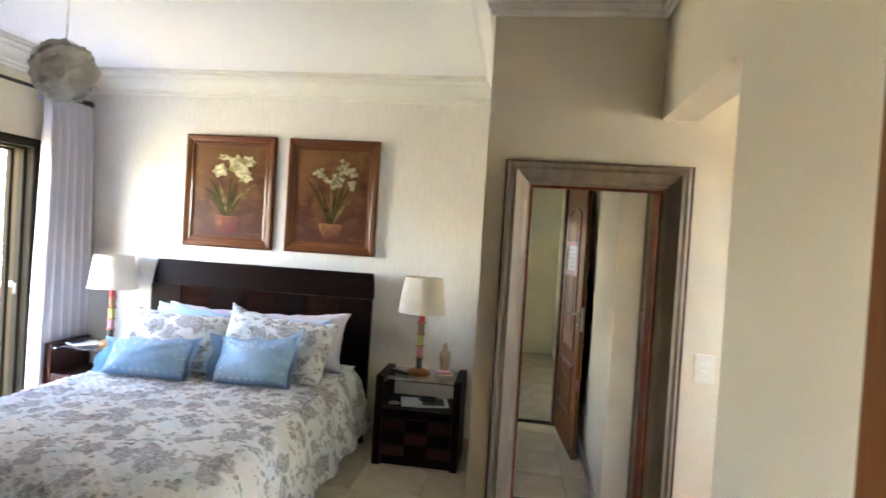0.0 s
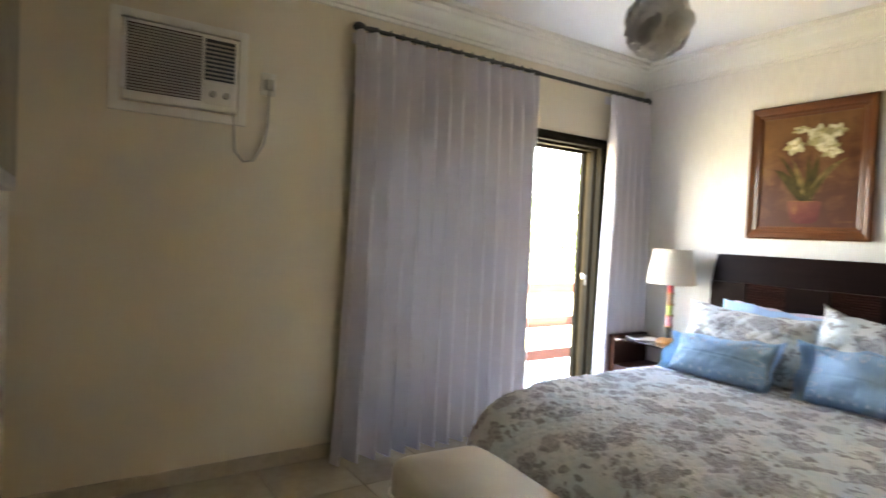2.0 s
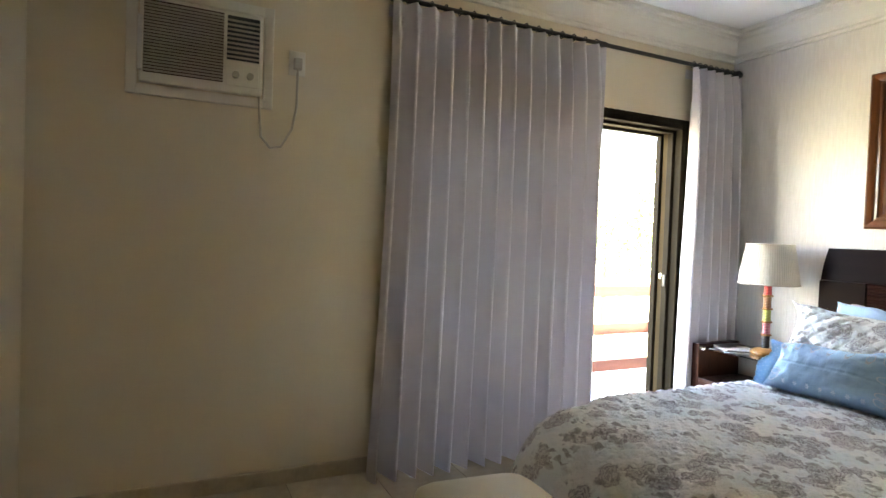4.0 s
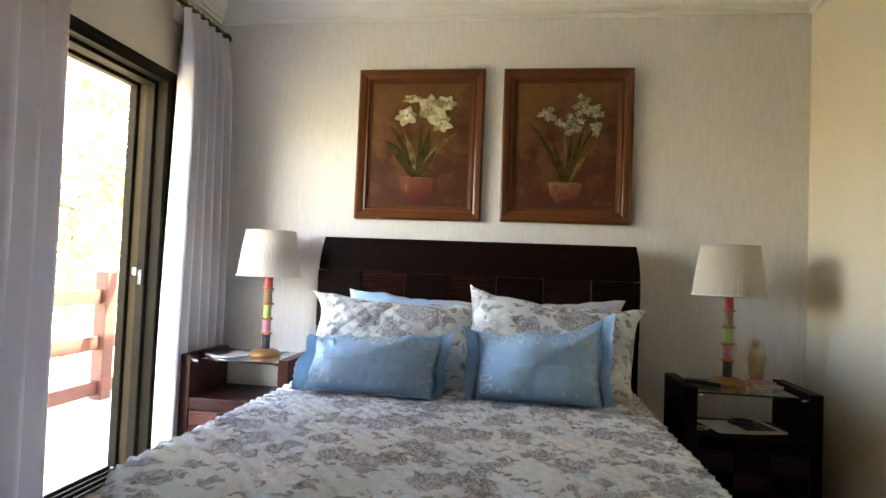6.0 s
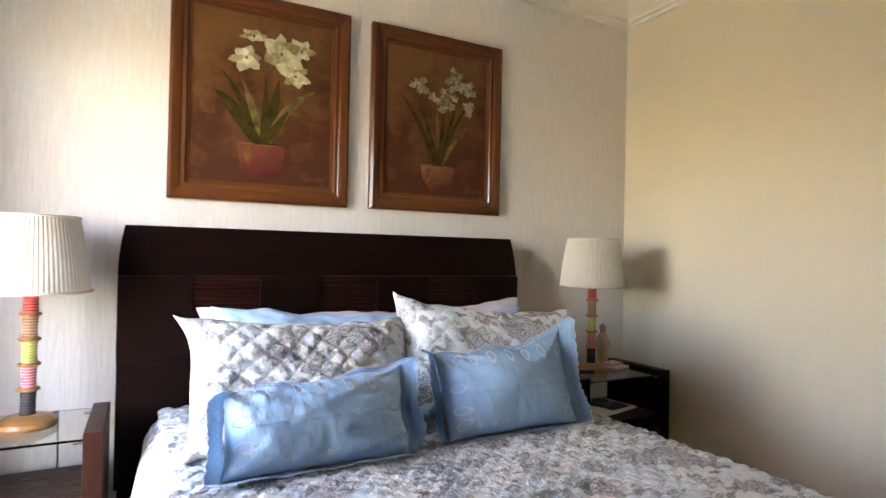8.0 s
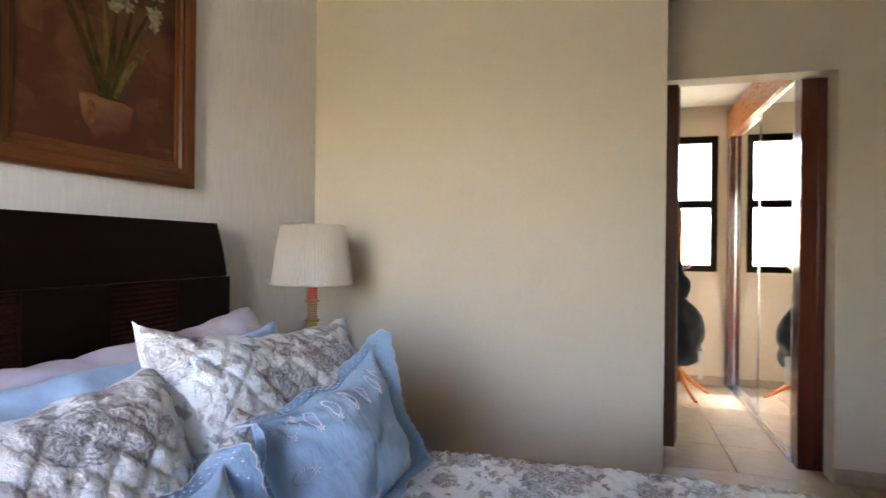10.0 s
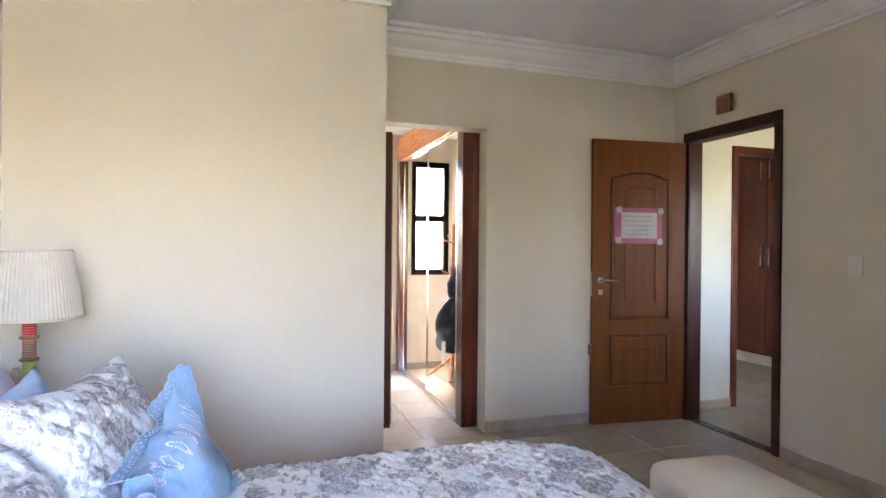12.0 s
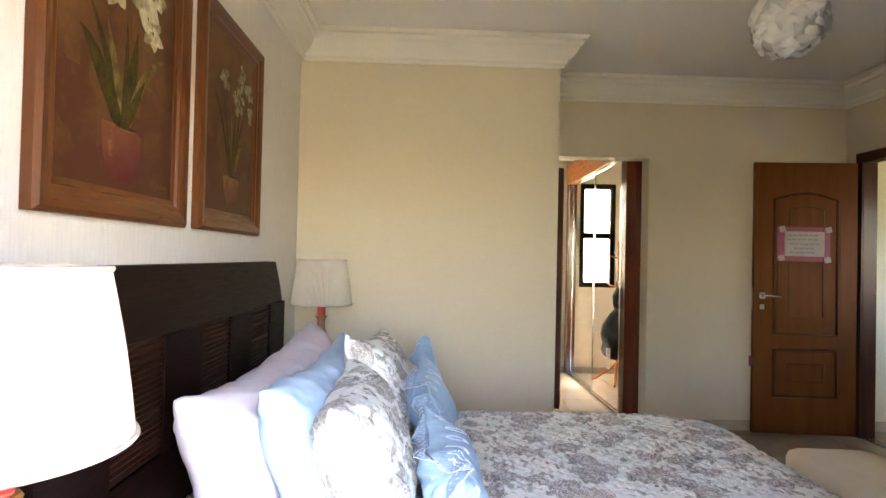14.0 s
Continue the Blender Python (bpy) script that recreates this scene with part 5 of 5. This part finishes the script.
def framed_picture(x0, x1, z0, z1, label, kind):
    w, h = x1 - x0, z1 - z0
    ob = thing("picture", ((x0 + x1) / 2, -0.002, z0), label, "picture", "pictures over the bed")
    f = 0.085
    prof = [(0.0, 0.0), (0.0, 0.026), (0.012, 0.036), (0.035, 0.034), (0.05, 0.022), (0.064, 0.024), (0.07, 0.016), (f, 0.012), (f, 0.0)]
    cs = [(-w / 2, 0), (w / 2, 0), (w / 2, h), (-w / 2, h)]
    dirs = [(1, 1), (-1, 1), (-1, -1), (1, -1)]
    for k in range(4):
        bm = bmesh.new()
        ends = []
        for c in (k, (k + 1) % 4):
            ends.append([bm.verts.new((cs[c][0] + dirs[c][0] * o, -d, cs[c][1] + dirs[c][1] * o)) for o, d in prof])
        for i in range(len(prof)):
            j = (i + 1) % len(prof)
            bm.faces.new((ends[0][i], ends[0][j], ends[1][j], ends[1][i]))
        bm.faces.new(ends[0])
        bm.faces.new(ends[1])
        part("frame_side", bm, FRAMEWOOD if k % 2 == 0 else FRAMEWOOD_V, ob, smooth=True)
    cv = part("canvas", boxes(((-w / 2 + f - 0.003, -0.010, f - 0.003), (w / 2 - f + 0.003, -0.002, h - f + 0.003))), CANVAS, ob, "brown painted canvas of a potted flower")
    random.seed(len(label))
    sc = (w - 2 * f) / 0.60

    def leaf(bm, pts, wid, y):
        pts = [Vector((a * sc, y, f + b * sc)) for a, b in pts]
        n = len(pts)
        L, R = [], []
        for i, p in enumerate(pts):
            d = (pts[min(i + 1, n - 1)] - pts[max(i - 1, 0)]).normalized()
            s = Vector((d.z, 0, -d.x)) * wid * 1.25 * sc * math.sin(math.pi * (0.12 + 0.88 * i / (n - 1)))
            L.append(bm.verts.new(p + s))
            R.append(bm.verts.new(p - s))
        for i in range(n - 1):
            bm.faces.new((L[i], L[i + 1], R[i + 1], R[i]))

    def bow(a, b, c, n=9):
        return [((1 - t) ** 2 * a[0] + 2 * t * (1 - t) * b[0] + t * t * c[0], (1 - t) ** 2 * a[1] + 2 * t * (1 - t) * b[1] + t * t * c[1]) for t in np.linspace(0, 1, n)]

    def at(u, v):                                       # place on the canvas, from its lower left corner
        return (u - 0.5) * 0.60, v * 0.743

    def shape(name, m, outline, y):
        b = bmesh.new()
        hub = b.verts.new((sum(p[0] for p in outline) / len(outline) * sc, y, f + sum(p[1] for p in outline) / len(outline) * sc))
        vs = [b.verts.new((x * sc, y, f + z * sc)) for x, z in outline]
        for p, q in zip(vs, vs[1:] + vs[:1]):
            b.faces.new((hub, p, q))
        return part(name, b, m, cv)

    # blades and stalks fan out of the pot: (middle, tip, width)
    blades = ([((0.30, 0.46), (0.14, 0.53), 0.024), ((0.36, 0.50), (0.18, 0.66), 0.012), ((0.43, 0.42), (0.33, 0.62), 0.014), ((0.52, 0.45), (0.50, 0.66), 0.011), ((0.56, 0.42), (0.60, 0.64), 0.022), ((0.62, 0.50), (0.89, 0.60), 0.017), ((0.58, 0.34), (0.68, 0.46), 0.015), ((0.40, 0.34), (0.30, 0.44), 0.013)] if kind == 0 else
              [((0.36, 0.50), (0.10, 0.73), 0.011), ((0.42, 0.46), (0.28, 0.72), 0.008), ((0.50, 0.44), (0.47, 0.66), 0.009), ((0.54, 0.46), (0.56, 0.64), 0.010), ((0.60, 0.46), (0.68, 0.70), 0.010), ((0.62, 0.40), (0.80, 0.52), 0.010), ((0.64, 0.52), (0.88, 0.80), 0.007), ((0.46, 0.36), (0.36, 0.50), 0.008)])
    root = at(0.49, 0.20) if kind == 0 else at(0.51, 0.18)
    y = -0.0112
    for k, (mid, tip, wd) in enumerate(blades):
        b = bmesh.new()
        leaf(b, bow((root[0] + 0.012 * (k % 3 - 1), root[1]), at(*mid), at(*tip), 12), wd, y)
        part("painted_leaf", b, STALK_PALE if k % 3 == 2 else STALK, cv)
        y -= 0.0003
    px = at(0.485, 0)[0] if kind == 0 else at(0.50, 0)[0]
    if kind == 0:
        pot = [(-0.078, 0.035), (-0.03, 0.022), (0.04, 0.022), (0.085, 0.04), (0.095, 0.11), (0.102, 0.165), (0.05, 0.178), (-0.05, 0.178), (-0.108, 0.17), (-0.098, 0.10)]
    else:
        pot = [(-0.045, 0.025), (0.0, 0.018), (0.05, 0.028), (0.088, 0.08), (0.104, 0.15), (0.05, 0.166), (-0.05, 0.166), (-0.104, 0.155), (-0.09, 0.085)]
    shape("painted_pot", POT if kind == 0 else POT_PALE, [(px + a, b) for a, b in pot], y)
    top = max(b for a, b in pot)
    for name, m, cx, cz, rx, rz in (("painted_light", POT_LIGHT, -0.060, top - 0.060, 0.017, 0.040), ("painted_rim", POT_LIGHT, -0.02, top - 0.006, 0.085, 0.006), ("painted_rim_shadow", STALK, 0.01, top - 0.001, 0.060, 0.005)):
        y -= 0.0003
        shape(name, m, [(px + cx + rx * math.cos(a) * (1 + 0.15 * math.sin(3 * a)), cz + rz * math.sin(a)) for a in np.linspace(0, 2 * math.pi, 15)[:-1]], y)
    y -= 0.0004

    def bloom(u, v, r, squash, turn, m, petals=6):
        """A star of pointed, slightly wavy petals, each a shape of its own."""
        nonlocal y
        cx, cz = at(u, v)
        for p in range(petals):
            a = turn + 2 * math.pi * p / petals + random.uniform(-0.15, 0.15)
            ln, wd = r * random.uniform(0.8, 1.2), r * random.uniform(0.22, 0.32)
            out = []
            for q, side in [(0.0, 0), (0.25, 1), (0.5, 1.25), (0.75, 0.9), (1.0, 0), (0.75, -0.9), (0.5, -1.25), (0.25, -1)]:
                dx, dz = ln * q, wd * side * random.uniform(0.85, 1.15)
                out.append((cx + dx * math.cos(a) - dz * math.sin(a), cz + (dx * math.sin(a) + dz * math.cos(a)) * squash))
            shape("painted_petal", m if p % 3 else PETAL_SHADE if m is PETAL else m, out, y)
            y -= 0.00012

    if kind == 0:
        for u, v, r, sq, tn in ((0.41, 0.875, 0.060, 0.55, 0.3), (0.76, 0.83, 0.070, 0.75, 0.1), (0.72, 0.67, 0.072, 0.9, 0.7), (0.36, 0.735, 0.072, 0.85, 0.2), (0.61, 0.79, 0.098, 1.0, 0.5)):
            bloom(u, v, r, sq, tn, PETAL)
            bloom(u - 0.01, v + 0.008, r * 0.62, sq, tn + 0.5, PETAL)
            shape("painted_throat", STALK_PALE, [(at(u, v)[0] + 0.006 * math.cos(a), at(u, v)[1] + 0.009 * math.sin(a)) for a in np.linspace(0, 5.5, 8)], y)
            y -= 0.0002
    else:
        for u, v, r, n in ((0.30, 0.78, 0.048, 6), (0.66, 0.85, 0.060, 8), (0.55, 0.69, 0.062, 9), (0.77, 0.80, 0.045, 6), (0.78, 0.65, 0.035, 4), (0.43, 0.69, 0.02, 2)):
            for k in range(n):
                a = k * 2.4
                q = r * math.sqrt((k + 0.3) / n)
                bloom(u + q * math.cos(a) / 0.6, v + q * math.sin(a) / 0.743, 0.026, 0.9, a, PETAL_DIM, 5)


framed_picture(0.088, 0.848, 1.413, 2.314, "wood-framed brown oil painting of white lilies in a clay pot", 0)
framed_picture(0.957, 1.693, 1.417, 2.313, "dim brown oil painting of small white flowers in a wooden frame", 1)

# ---- bench at the foot of the bed ----
bench = thing("bench", (0.955, -2.785, 0), "cream upholstered bench with dark legs at the bed's foot", "bench", rz=-4.5)
bm, rings, n = bmesh.new(), [], 72
for inset, z in ((0.012, 0.300), (0.0, 0.315), (0.0, 0.405), (0.008, 0.430), (0.03, 0.446), (0.08, 0.455), (0.15, 0.462), (0.226, 0.464)):
    ring = []
    for k in range(n):
        a = 2 * math.pi * k / n
        ca, sa = math.cos(a), math.sin(a)
        hx, hy, e = 0.655 - inset, 0.228 - inset, 0.22 if inset < 0.2 else 0.4
        ring.append(bm.verts.new((hx * math.copysign(abs(ca) ** e, ca), hy * math.copysign(abs(sa) ** e, sa), z)))
    rings.append(ring)
for a, b in zip(rings, rings[1:]):
    for k in range(n):
        bm.faces.new((a[k], a[(k + 1) % n], b[(k + 1) % n], b[k]))
bm.faces.new(rings[0])
bm.faces.new(rings[-1])
part("seat", bm, CREAM_CLOTH, bench, "cream padded seat", "all")
part("frame", boxes(((-0.61, -0.19, 0.24), (0.61, 0.19, 0.301)), bevel=0.004), DARKWOOD, bench)
part("piping", tube([(x, y, 0.315) for x, y in ((-0.60, -0.225), (0.60, -0.225), (0.645, -0.20), (0.645, 0.20), (0.60, 0.225), (-0.60, 0.225), (-0.645, 0.20), (-0.645, -0.20))], 0.006, 6, closed=True), CREAM_CLOTH, bench, smooth=True)
for x in (-0.55, 0.55):
    for y in (-0.15, 0.15):
        part("leg", lathe([(0, 0), (0.018, 0), (0.026, 0.24), (0, 0.24)], 12, at=(x, y, 0)), DARKWOOD, bench, smooth=True)

# ---- wall unit air conditioner and its socket ----
ac = thing("air_conditioner", (XW, -3.585, 1.865), "white window air conditioner set into the wall with louvred grille", "air conditioner")
for lo, hi in (((0, -0.315, 0), (0.022, -0.27, 0.485)), ((0, 0.27, 0), (0.022, 0.315, 0.485)), ((0, -0.27, 0), (0.022, 0.27, 0.045)), ((0, -0.27, 0.44), (0.022, 0.27, 0.485))):
    part("surround_board", boxes((lo, hi), bevel=0.004), PLASTIC_W, ac, "white painted surround board")
part("body", boxes(((0, -0.262, 0.052), (0.04, 0.262, 0.433)), bevel=0.012), PLASTIC_W, ac)
for k in range(22):
    z = 0.10 + k * 0.0142
    part("louvre", boxes(((0.040, -0.245, z), (0.049, 0.085, z + 0.008))), PLASTIC_G, ac)
for k in range(9):
    z = 0.215 + k * 0.021
    part("vent_slat", boxes(((0.040, 0.10, z), (0.052, 0.245, z + 0.007))), PLASTIC_G, ac)
# flat dark sheet on the body: shade of the louvre gaps as colour
part("grille_shade_sheet", boxes(((0.0395, -0.245, 0.095), (0.0415, 0.085, 0.415))), JAMBWOOD, ac, "dark sheet standing in for shade between the louvres")
# daylight leaking at the unit's edge, put in as a white strip
part("daylight_strip", boxes(((0.040, -0.268, 0.10), (0.056, -0.250, 0.34)), bevel=0.002), PAPER, ac, "white strip standing in for daylight leaking past the grille")
# likewise a black sheet for the shade between the vent slats
part("vent_shade_sheet", boxes(((0.0395, 0.10, 0.205), (0.042, 0.245, 0.41))), BLACK, ac, "black sheet standing in for shade between the vent slats")
ctl = part("control_panel", boxes(((0.040, 0.10, 0.085), (0.046, 0.245, 0.19)), bevel=0.003), PLASTIC_W, ac)
for y in (0.14, 0.205):
    part("knob", tube([(0.046, y, 0.135), (0.062, y, 0.135)], 0.016, 14), PLASTIC_G, ctl, smooth=True)
sock = thing("power_socket", (XW, -3.155, 2.11), "white wall socket with a plug and hanging cord", "socket")
part("plate", boxes(((0, -0.04, -0.06), (0.01, 0.04, 0.06)), bevel=0.003), PLASTIC_W, sock)
part("plug", boxes(((0.01, -0.02, -0.035), (0.045, 0.02, 0.02)), bevel=0.005), PLASTIC_G, sock)
part("cord", tube([(0.03, 0, -0.035), (0.025, 0.0, -0.22), (0.02, -0.02, -0.33), (0.016, -0.07, -0.42), (0.015, -0.12, -0.43), (0.015, -0.165, -0.38), (0.02, -0.18, -0.19)], 0.006, 8), PLASTIC_G, sock, smooth=True)

# ---- television on the door wall ----
tv = thing("television", (1.13, YS, 1.40), "dark flat television on a wall bracket", "television")
part("bracket", boxes(((-0.12, 0, 0.15), (0.12, 0.075, 0.40)), bevel=0.005), BLACK, tv)
cab = part("cabinet", boxes(((-0.43, 0.076, 0), (0.43, 0.125, 0.56)), bevel=0.008), PLASTIC_G, tv, "grey bezel")
part("screen", boxes(((-0.40, 0.125, 0.03), (0.40, 0.127, 0.535))), SCREEN, cab, "dark screen")

# ---- pendant lamp ----
pend = thing("pendant_lamp", (0.85, -2.14, 2.20), "white ball pendant lamp of curled strips on a thin cord", "pendant lamp")
part("cord", tube([(0, 0, 0.10), (0, 0, ZC - 2.20)], 0.003, 6), PLASTIC_W, pend)
part("ceiling_rose", lathe([(0, ZC - 2.20 - 0.03), (0.045, ZC - 2.20 - 0.02), (0.05, ZC - 2.202), (0, ZC - 2.202)], 20), PLASTIC_W, pend, smooth=True)
random.seed(11)
vs, fs = [], []
for k in range(150):
    zc = 1 - 2 * (k + 0.5) / 150
    a = k * 2.39996
    nrm = Vector((math.sqrt(1 - zc * zc) * math.cos(a), math.sqrt(1 - zc * zc) * math.sin(a), zc))
    u = nrm.orthogonal().normalized()
    u = (u * math.cos(k) + nrm.cross(u) * math.sin(k)).normalized()
    w = nrm.cross(u)
    n = 7
    i0 = len(vs)
    for j in range(n):
        t = -1 + 2 * j / (n - 1)
        c = nrm * (0.113 + 0.014 * (1 - t * t) + 0.004 * math.sin(k)) + u * 0.036 * t
        vs += [c - w * 0.013 + nrm * 0.004, c + w * 0.013 - nrm * 0.006]
    fs += [(i0 + 2 * j, i0 + 2 * j + 1, i0 + 2 * j + 3, i0 + 2 * j + 2) for j in range(n - 1)]
me = bpy.data.meshes.new("strip_shell")
me.from_pydata(vs, [], fs)
me.materials.append(PENDANT)
st = tagged(new("strip_shell", me), kind="stuff")
st.parent = pend
part("core", lathe([(0, -0.108)] + [(0.108 * math.sin(a), -0.108 * math.cos(a)) for a in np.linspace(0.2, math.pi - 0.2, 10)] + [(0, 0.108)], 20), PENDANT, pend, smooth=True)

# ---- framed mirror by the closet ----
mir = thing("wall_mirror", (3.12, YB, 0.33), "tall mirror in a broad taupe wooden frame by the closet", "mirror")
W, H, F = 0.78, 1.635, 0.105
prof = [(0.0, 0.0), (0.0, 0.056), (0.012, 0.066), (0.025, 0.061), (0.04, 0.066), (0.055, 0.056), (0.075, 0.044), (0.088, 0.03), (0.09, 0.02), (F, 0.015), (F, 0.0)]
cs = [(-W / 2, 0), (W / 2, 0), (W / 2, H), (-W / 2, H)]
dirs = [(1, 1), (-1, 1), (-1, -1), (1, -1)]
for k in range(4):
    bm = bmesh.new()
    ends = [[bm.verts.new((cs[c][0] + dirs[c][0] * o, -d, cs[c][1] + dirs[c][1] * o)) for o, d in prof] for c in (k, (k + 1) % 4)]
    for i in range(len(prof)):
        j = (i + 1) % len(prof)
        bm.faces.new((ends[0][i], ends[0][j], ends[1][j], ends[1][i]))
    bm.faces.new(ends[0])
    bm.faces.new(ends[1])
    side = part("frame_side", bm, MIRRORWOOD, mir)
part("outer_edge", boxes(((-W / 2 - 0.012, -0.055, -0.012), (-W / 2 - 0.001, 0, H)), ((W / 2 + 0.001, -0.055, -0.012), (W / 2 + 0.012, 0, H)), ((-W / 2 - 0.001, -0.055, -0.012), (W / 2 + 0.001, 0, -0.001)), bevel=0.002), JAMBWOOD, mir, "dark brown outer edge")
part("inner_edge", boxes(((-W / 2 + F - 0.002, -0.016, F - 0.002), (-W / 2 + F + 0.012, -0.002, H - F + 0.002)), ((W / 2 - F - 0.012, -0.016, F - 0.002), (W / 2 - F + 0.002, -0.002, H - F + 0.002)), ((-W / 2 + F + 0.012, -0.016, F - 0.002), (W / 2 - F - 0.012, -0.002, F + 0.012)), ((-W / 2 + F + 0.012, -0.016, H - F - 0.012), (W / 2 - F - 0.012, -0.002, H - F + 0.002))), MAHOGANY, mir, "thin red-brown inner edge")
part("mirror_glass", boxes(((-W / 2 + F + 0.011, -0.011, F + 0.011), (W / 2 - F - 0.011, -0.003, H - F - 0.011))), MIRROR, mir, "silvered glass")

# ---- closet: sliding wardrobe, coat stand ----
ward = thing("sliding_wardrobe", (3.66, -2.51, 0), "brown built-in wardrobe with mirrored sliding doors and orange fascia", "wardrobe")
part("body", boxes(((0, -0.66, 0.06), (1.885, -0.065, 2.22)), bevel=0.003), MAHOGANY, ward, "glossy brown wooden body")
part("plinth", boxes(((0.02, -0.64, 0), (1.885, -0.07, 0.059))), STONE, ward, "stone plinth")
part("bottom_track", boxes(((0, -0.064, 0), (1.885, 0.012, 0.028)), bevel=0.003), CHROME, ward, "aluminium floor track")
part("fascia", boxes(((-0.12, -0.066, 2.222), (1.885, 0.014, 2.46)), bevel=0.004), ORANGEWOOD, ward, "orange varnished wooden fascia")
part("side_panel", boxes(((-0.124, -0.085, 0.0), (-0.003, 0.0, 2.22)), bevel=0.003), MAHOGANY, ward, "glossy brown end panel")
part("side_panel", boxes(((-0.124, -0.66, 0.0), (-0.003, -0.087, 2.22)), bevel=0.003), MAHOGANY, ward, "glossy brown end panel")
part("end_panel", boxes(((1.765, -0.064, 0.03), (1.885, 0.008, 2.22)), bevel=0.004), MAHOGANY, ward)
for x0, x1, dy in ((0.0, 0.80, 0.0), (0.795, 1.763, -0.032)):
    d = part("mirror_door", boxes(((x0, dy - 0.028, 0.03), (x0 + 0.025, dy, 2.22)), ((x1 - 0.025, dy - 0.028, 0.03), (x1, dy, 2.22)), ((x0 + 0.025, dy - 0.028, 0.03), (x1 - 0.025, dy, 0.055)), ((x0 + 0.025, dy - 0.028, 2.195), (x1 - 0.025, dy, 2.22)), bevel=0.002), CHROME, ward, "aluminium-framed mirrored sliding door")
    part("mirror_glass", boxes(((x0 + 0.024, dy - 0.02, 0.054), (x1 - 0.024, dy - 0.006, 2.196))), MIRROR, d)

stand = thing("coat_stand", (5.06, -2.06, 0), "turned wooden coat stand with curved pegs", "coat stand")
part("pole", lathe([(0, 0.12), (0.02, 0.12), (0.017, 1.5), (0.022, 1.52), (0.012, 1.56), (0, 1.57)], 14), ORANGEWOOD, stand, smooth=True)
for k in range(4):
    a = k * math.pi / 2 + 0.4
    part("leg", tube([(0.0, 0.0, 0.22), (0.1 * math.cos(a), 0.1 * math.sin(a), 0.13), (0.22 * math.cos(a), 0.22 * math.sin(a), 0.04), (0.27 * math.cos(a), 0.27 * math.sin(a), 0.014)], [0.018, 0.018, 0.015, 0.013], 8), ORANGEWOOD, stand, smooth=True)
for k in range(8):
    a, z = k * math.pi / 2 + 0.5 * (k // 4), (1.42, 1.10)[k // 4]
    part("peg", tube([(0, 0, z - 0.05), (0.09 * math.cos(a), 0.09 * math.sin(a), z - 0.03), (0.17 * math.cos(a), 0.17 * math.sin(a), z + 0.03)], [0.010, 0.009, 0.006], 8), ORANGEWOOD, stand, smooth=True)


def hung_cloth(name, at, profile, label, seed, flat=0.7):
    """Soft hanging bulk: (height, half-width, sideways shift) stations with creased folds."""
    bm, rings, n = bmesh.new(), [], 44
    zs = np.linspace(profile[0][0], profile[-1][0], 26)
    for z in zs:
        r = float(np.interp(z, [p[0] for p in profile], [p[1] for p in profile]))
        o = float(np.interp(z, [p[0] for p in profile], [p[2] for p in profile]))
        ring = []
        for i in range(n):
            a = 2 * math.pi * i / n
            f = 1 + 0.07 * math.sin(5 * a + seed + z * 6) + 0.22 * noise.noise(Vector((math.cos(a) * 1.8, math.sin(a) * 1.8, z * 9 + seed)))
            ring.append(bm.verts.new((flat * r * f * math.cos(a), o + r * f * math.sin(a), z)))
        rings.append(ring)
    for a, b in zip(rings, rings[1:]):
        for i in range(n):
            bm.faces.new((a[i], a[(i + 1) % n], b[(i + 1) % n], b[i]))
    bm.faces.new(rings[0])
    bm.faces.new(rings[-1])
    ob = thing(name, at, label, name)
    part("body", bm, JACKET, ob, smooth="all")
    return ob


bag = hung_cloth("backpack", (5.02, -2.06, 0.26), [(0.0, 0.07, 0.0), (0.03, 0.13, 0.0), (0.10, 0.17, 0.01), (0.22, 0.19, 0.0), (0.32, 0.175, -0.01), (0.42, 0.14, -0.01), (0.50, 0.10, 0.0), (0.56, 0.06, 0.02)], "black backpack hanging from the coat stand", 2)
part("strap", tube([(-0.10, 0.10, 0.72), (-0.12, 0.17, 0.60), (-0.12, 0.19, 0.46), (-0.12, 0.15, 0.34)], 0.014, 6), JACKET, bag, "dark hanging strap", True)
part("tag", boxes(((-0.125, -0.165, -0.08), (-0.12, -0.13, 0.14))), PAPER, bag, "white hanging tag")
hung_cloth("jacket", (5.02, -2.06, 0.82), [(0.0, 0.085, 0.03), (0.06, 0.105, 0.035), (0.14, 0.10, 0.03), (0.20, 0.07, 0.035), (0.27, 0.065, 0.04), (0.32, 0.03, 0.04)], "dark jacket hanging from the coat stand", 5)

# ---- floor tiles ----
random.seed(5)
TS = 0.45
shared = {}


def tile_mesh(w, d):
    key = (round(w, 3), round(d, 3))
    if key not in shared:
        shared[key] = mesh_of("tile", boxes(((0, 0, -0.006), (key[0], key[1], 0.0)), bevel=0.0), TILE)
    return shared[key]


def lay(x0, x1, y0, y1):
    x = x0
    while x < x1 - 0.01:
        w = min(TS, x1 - x)
        y = y1
        while y > y0 + 0.01:
            d = min(TS, y - y0)
            t = new("tile", tile_mesh(w - 0.004, d - 0.004))
            t.location = (x + 0.002, y - d + 0.002, 0)
            t.parent = floor
            y -= TS
        x += TS


lay(XW, XE, YS, 0.0)
lay(XE, CX, -2.57, YB)
lay(1.25, 3.40, -7.6, YS - 0.10)
lay(3.53, 5.6, -7.6, -4.4)
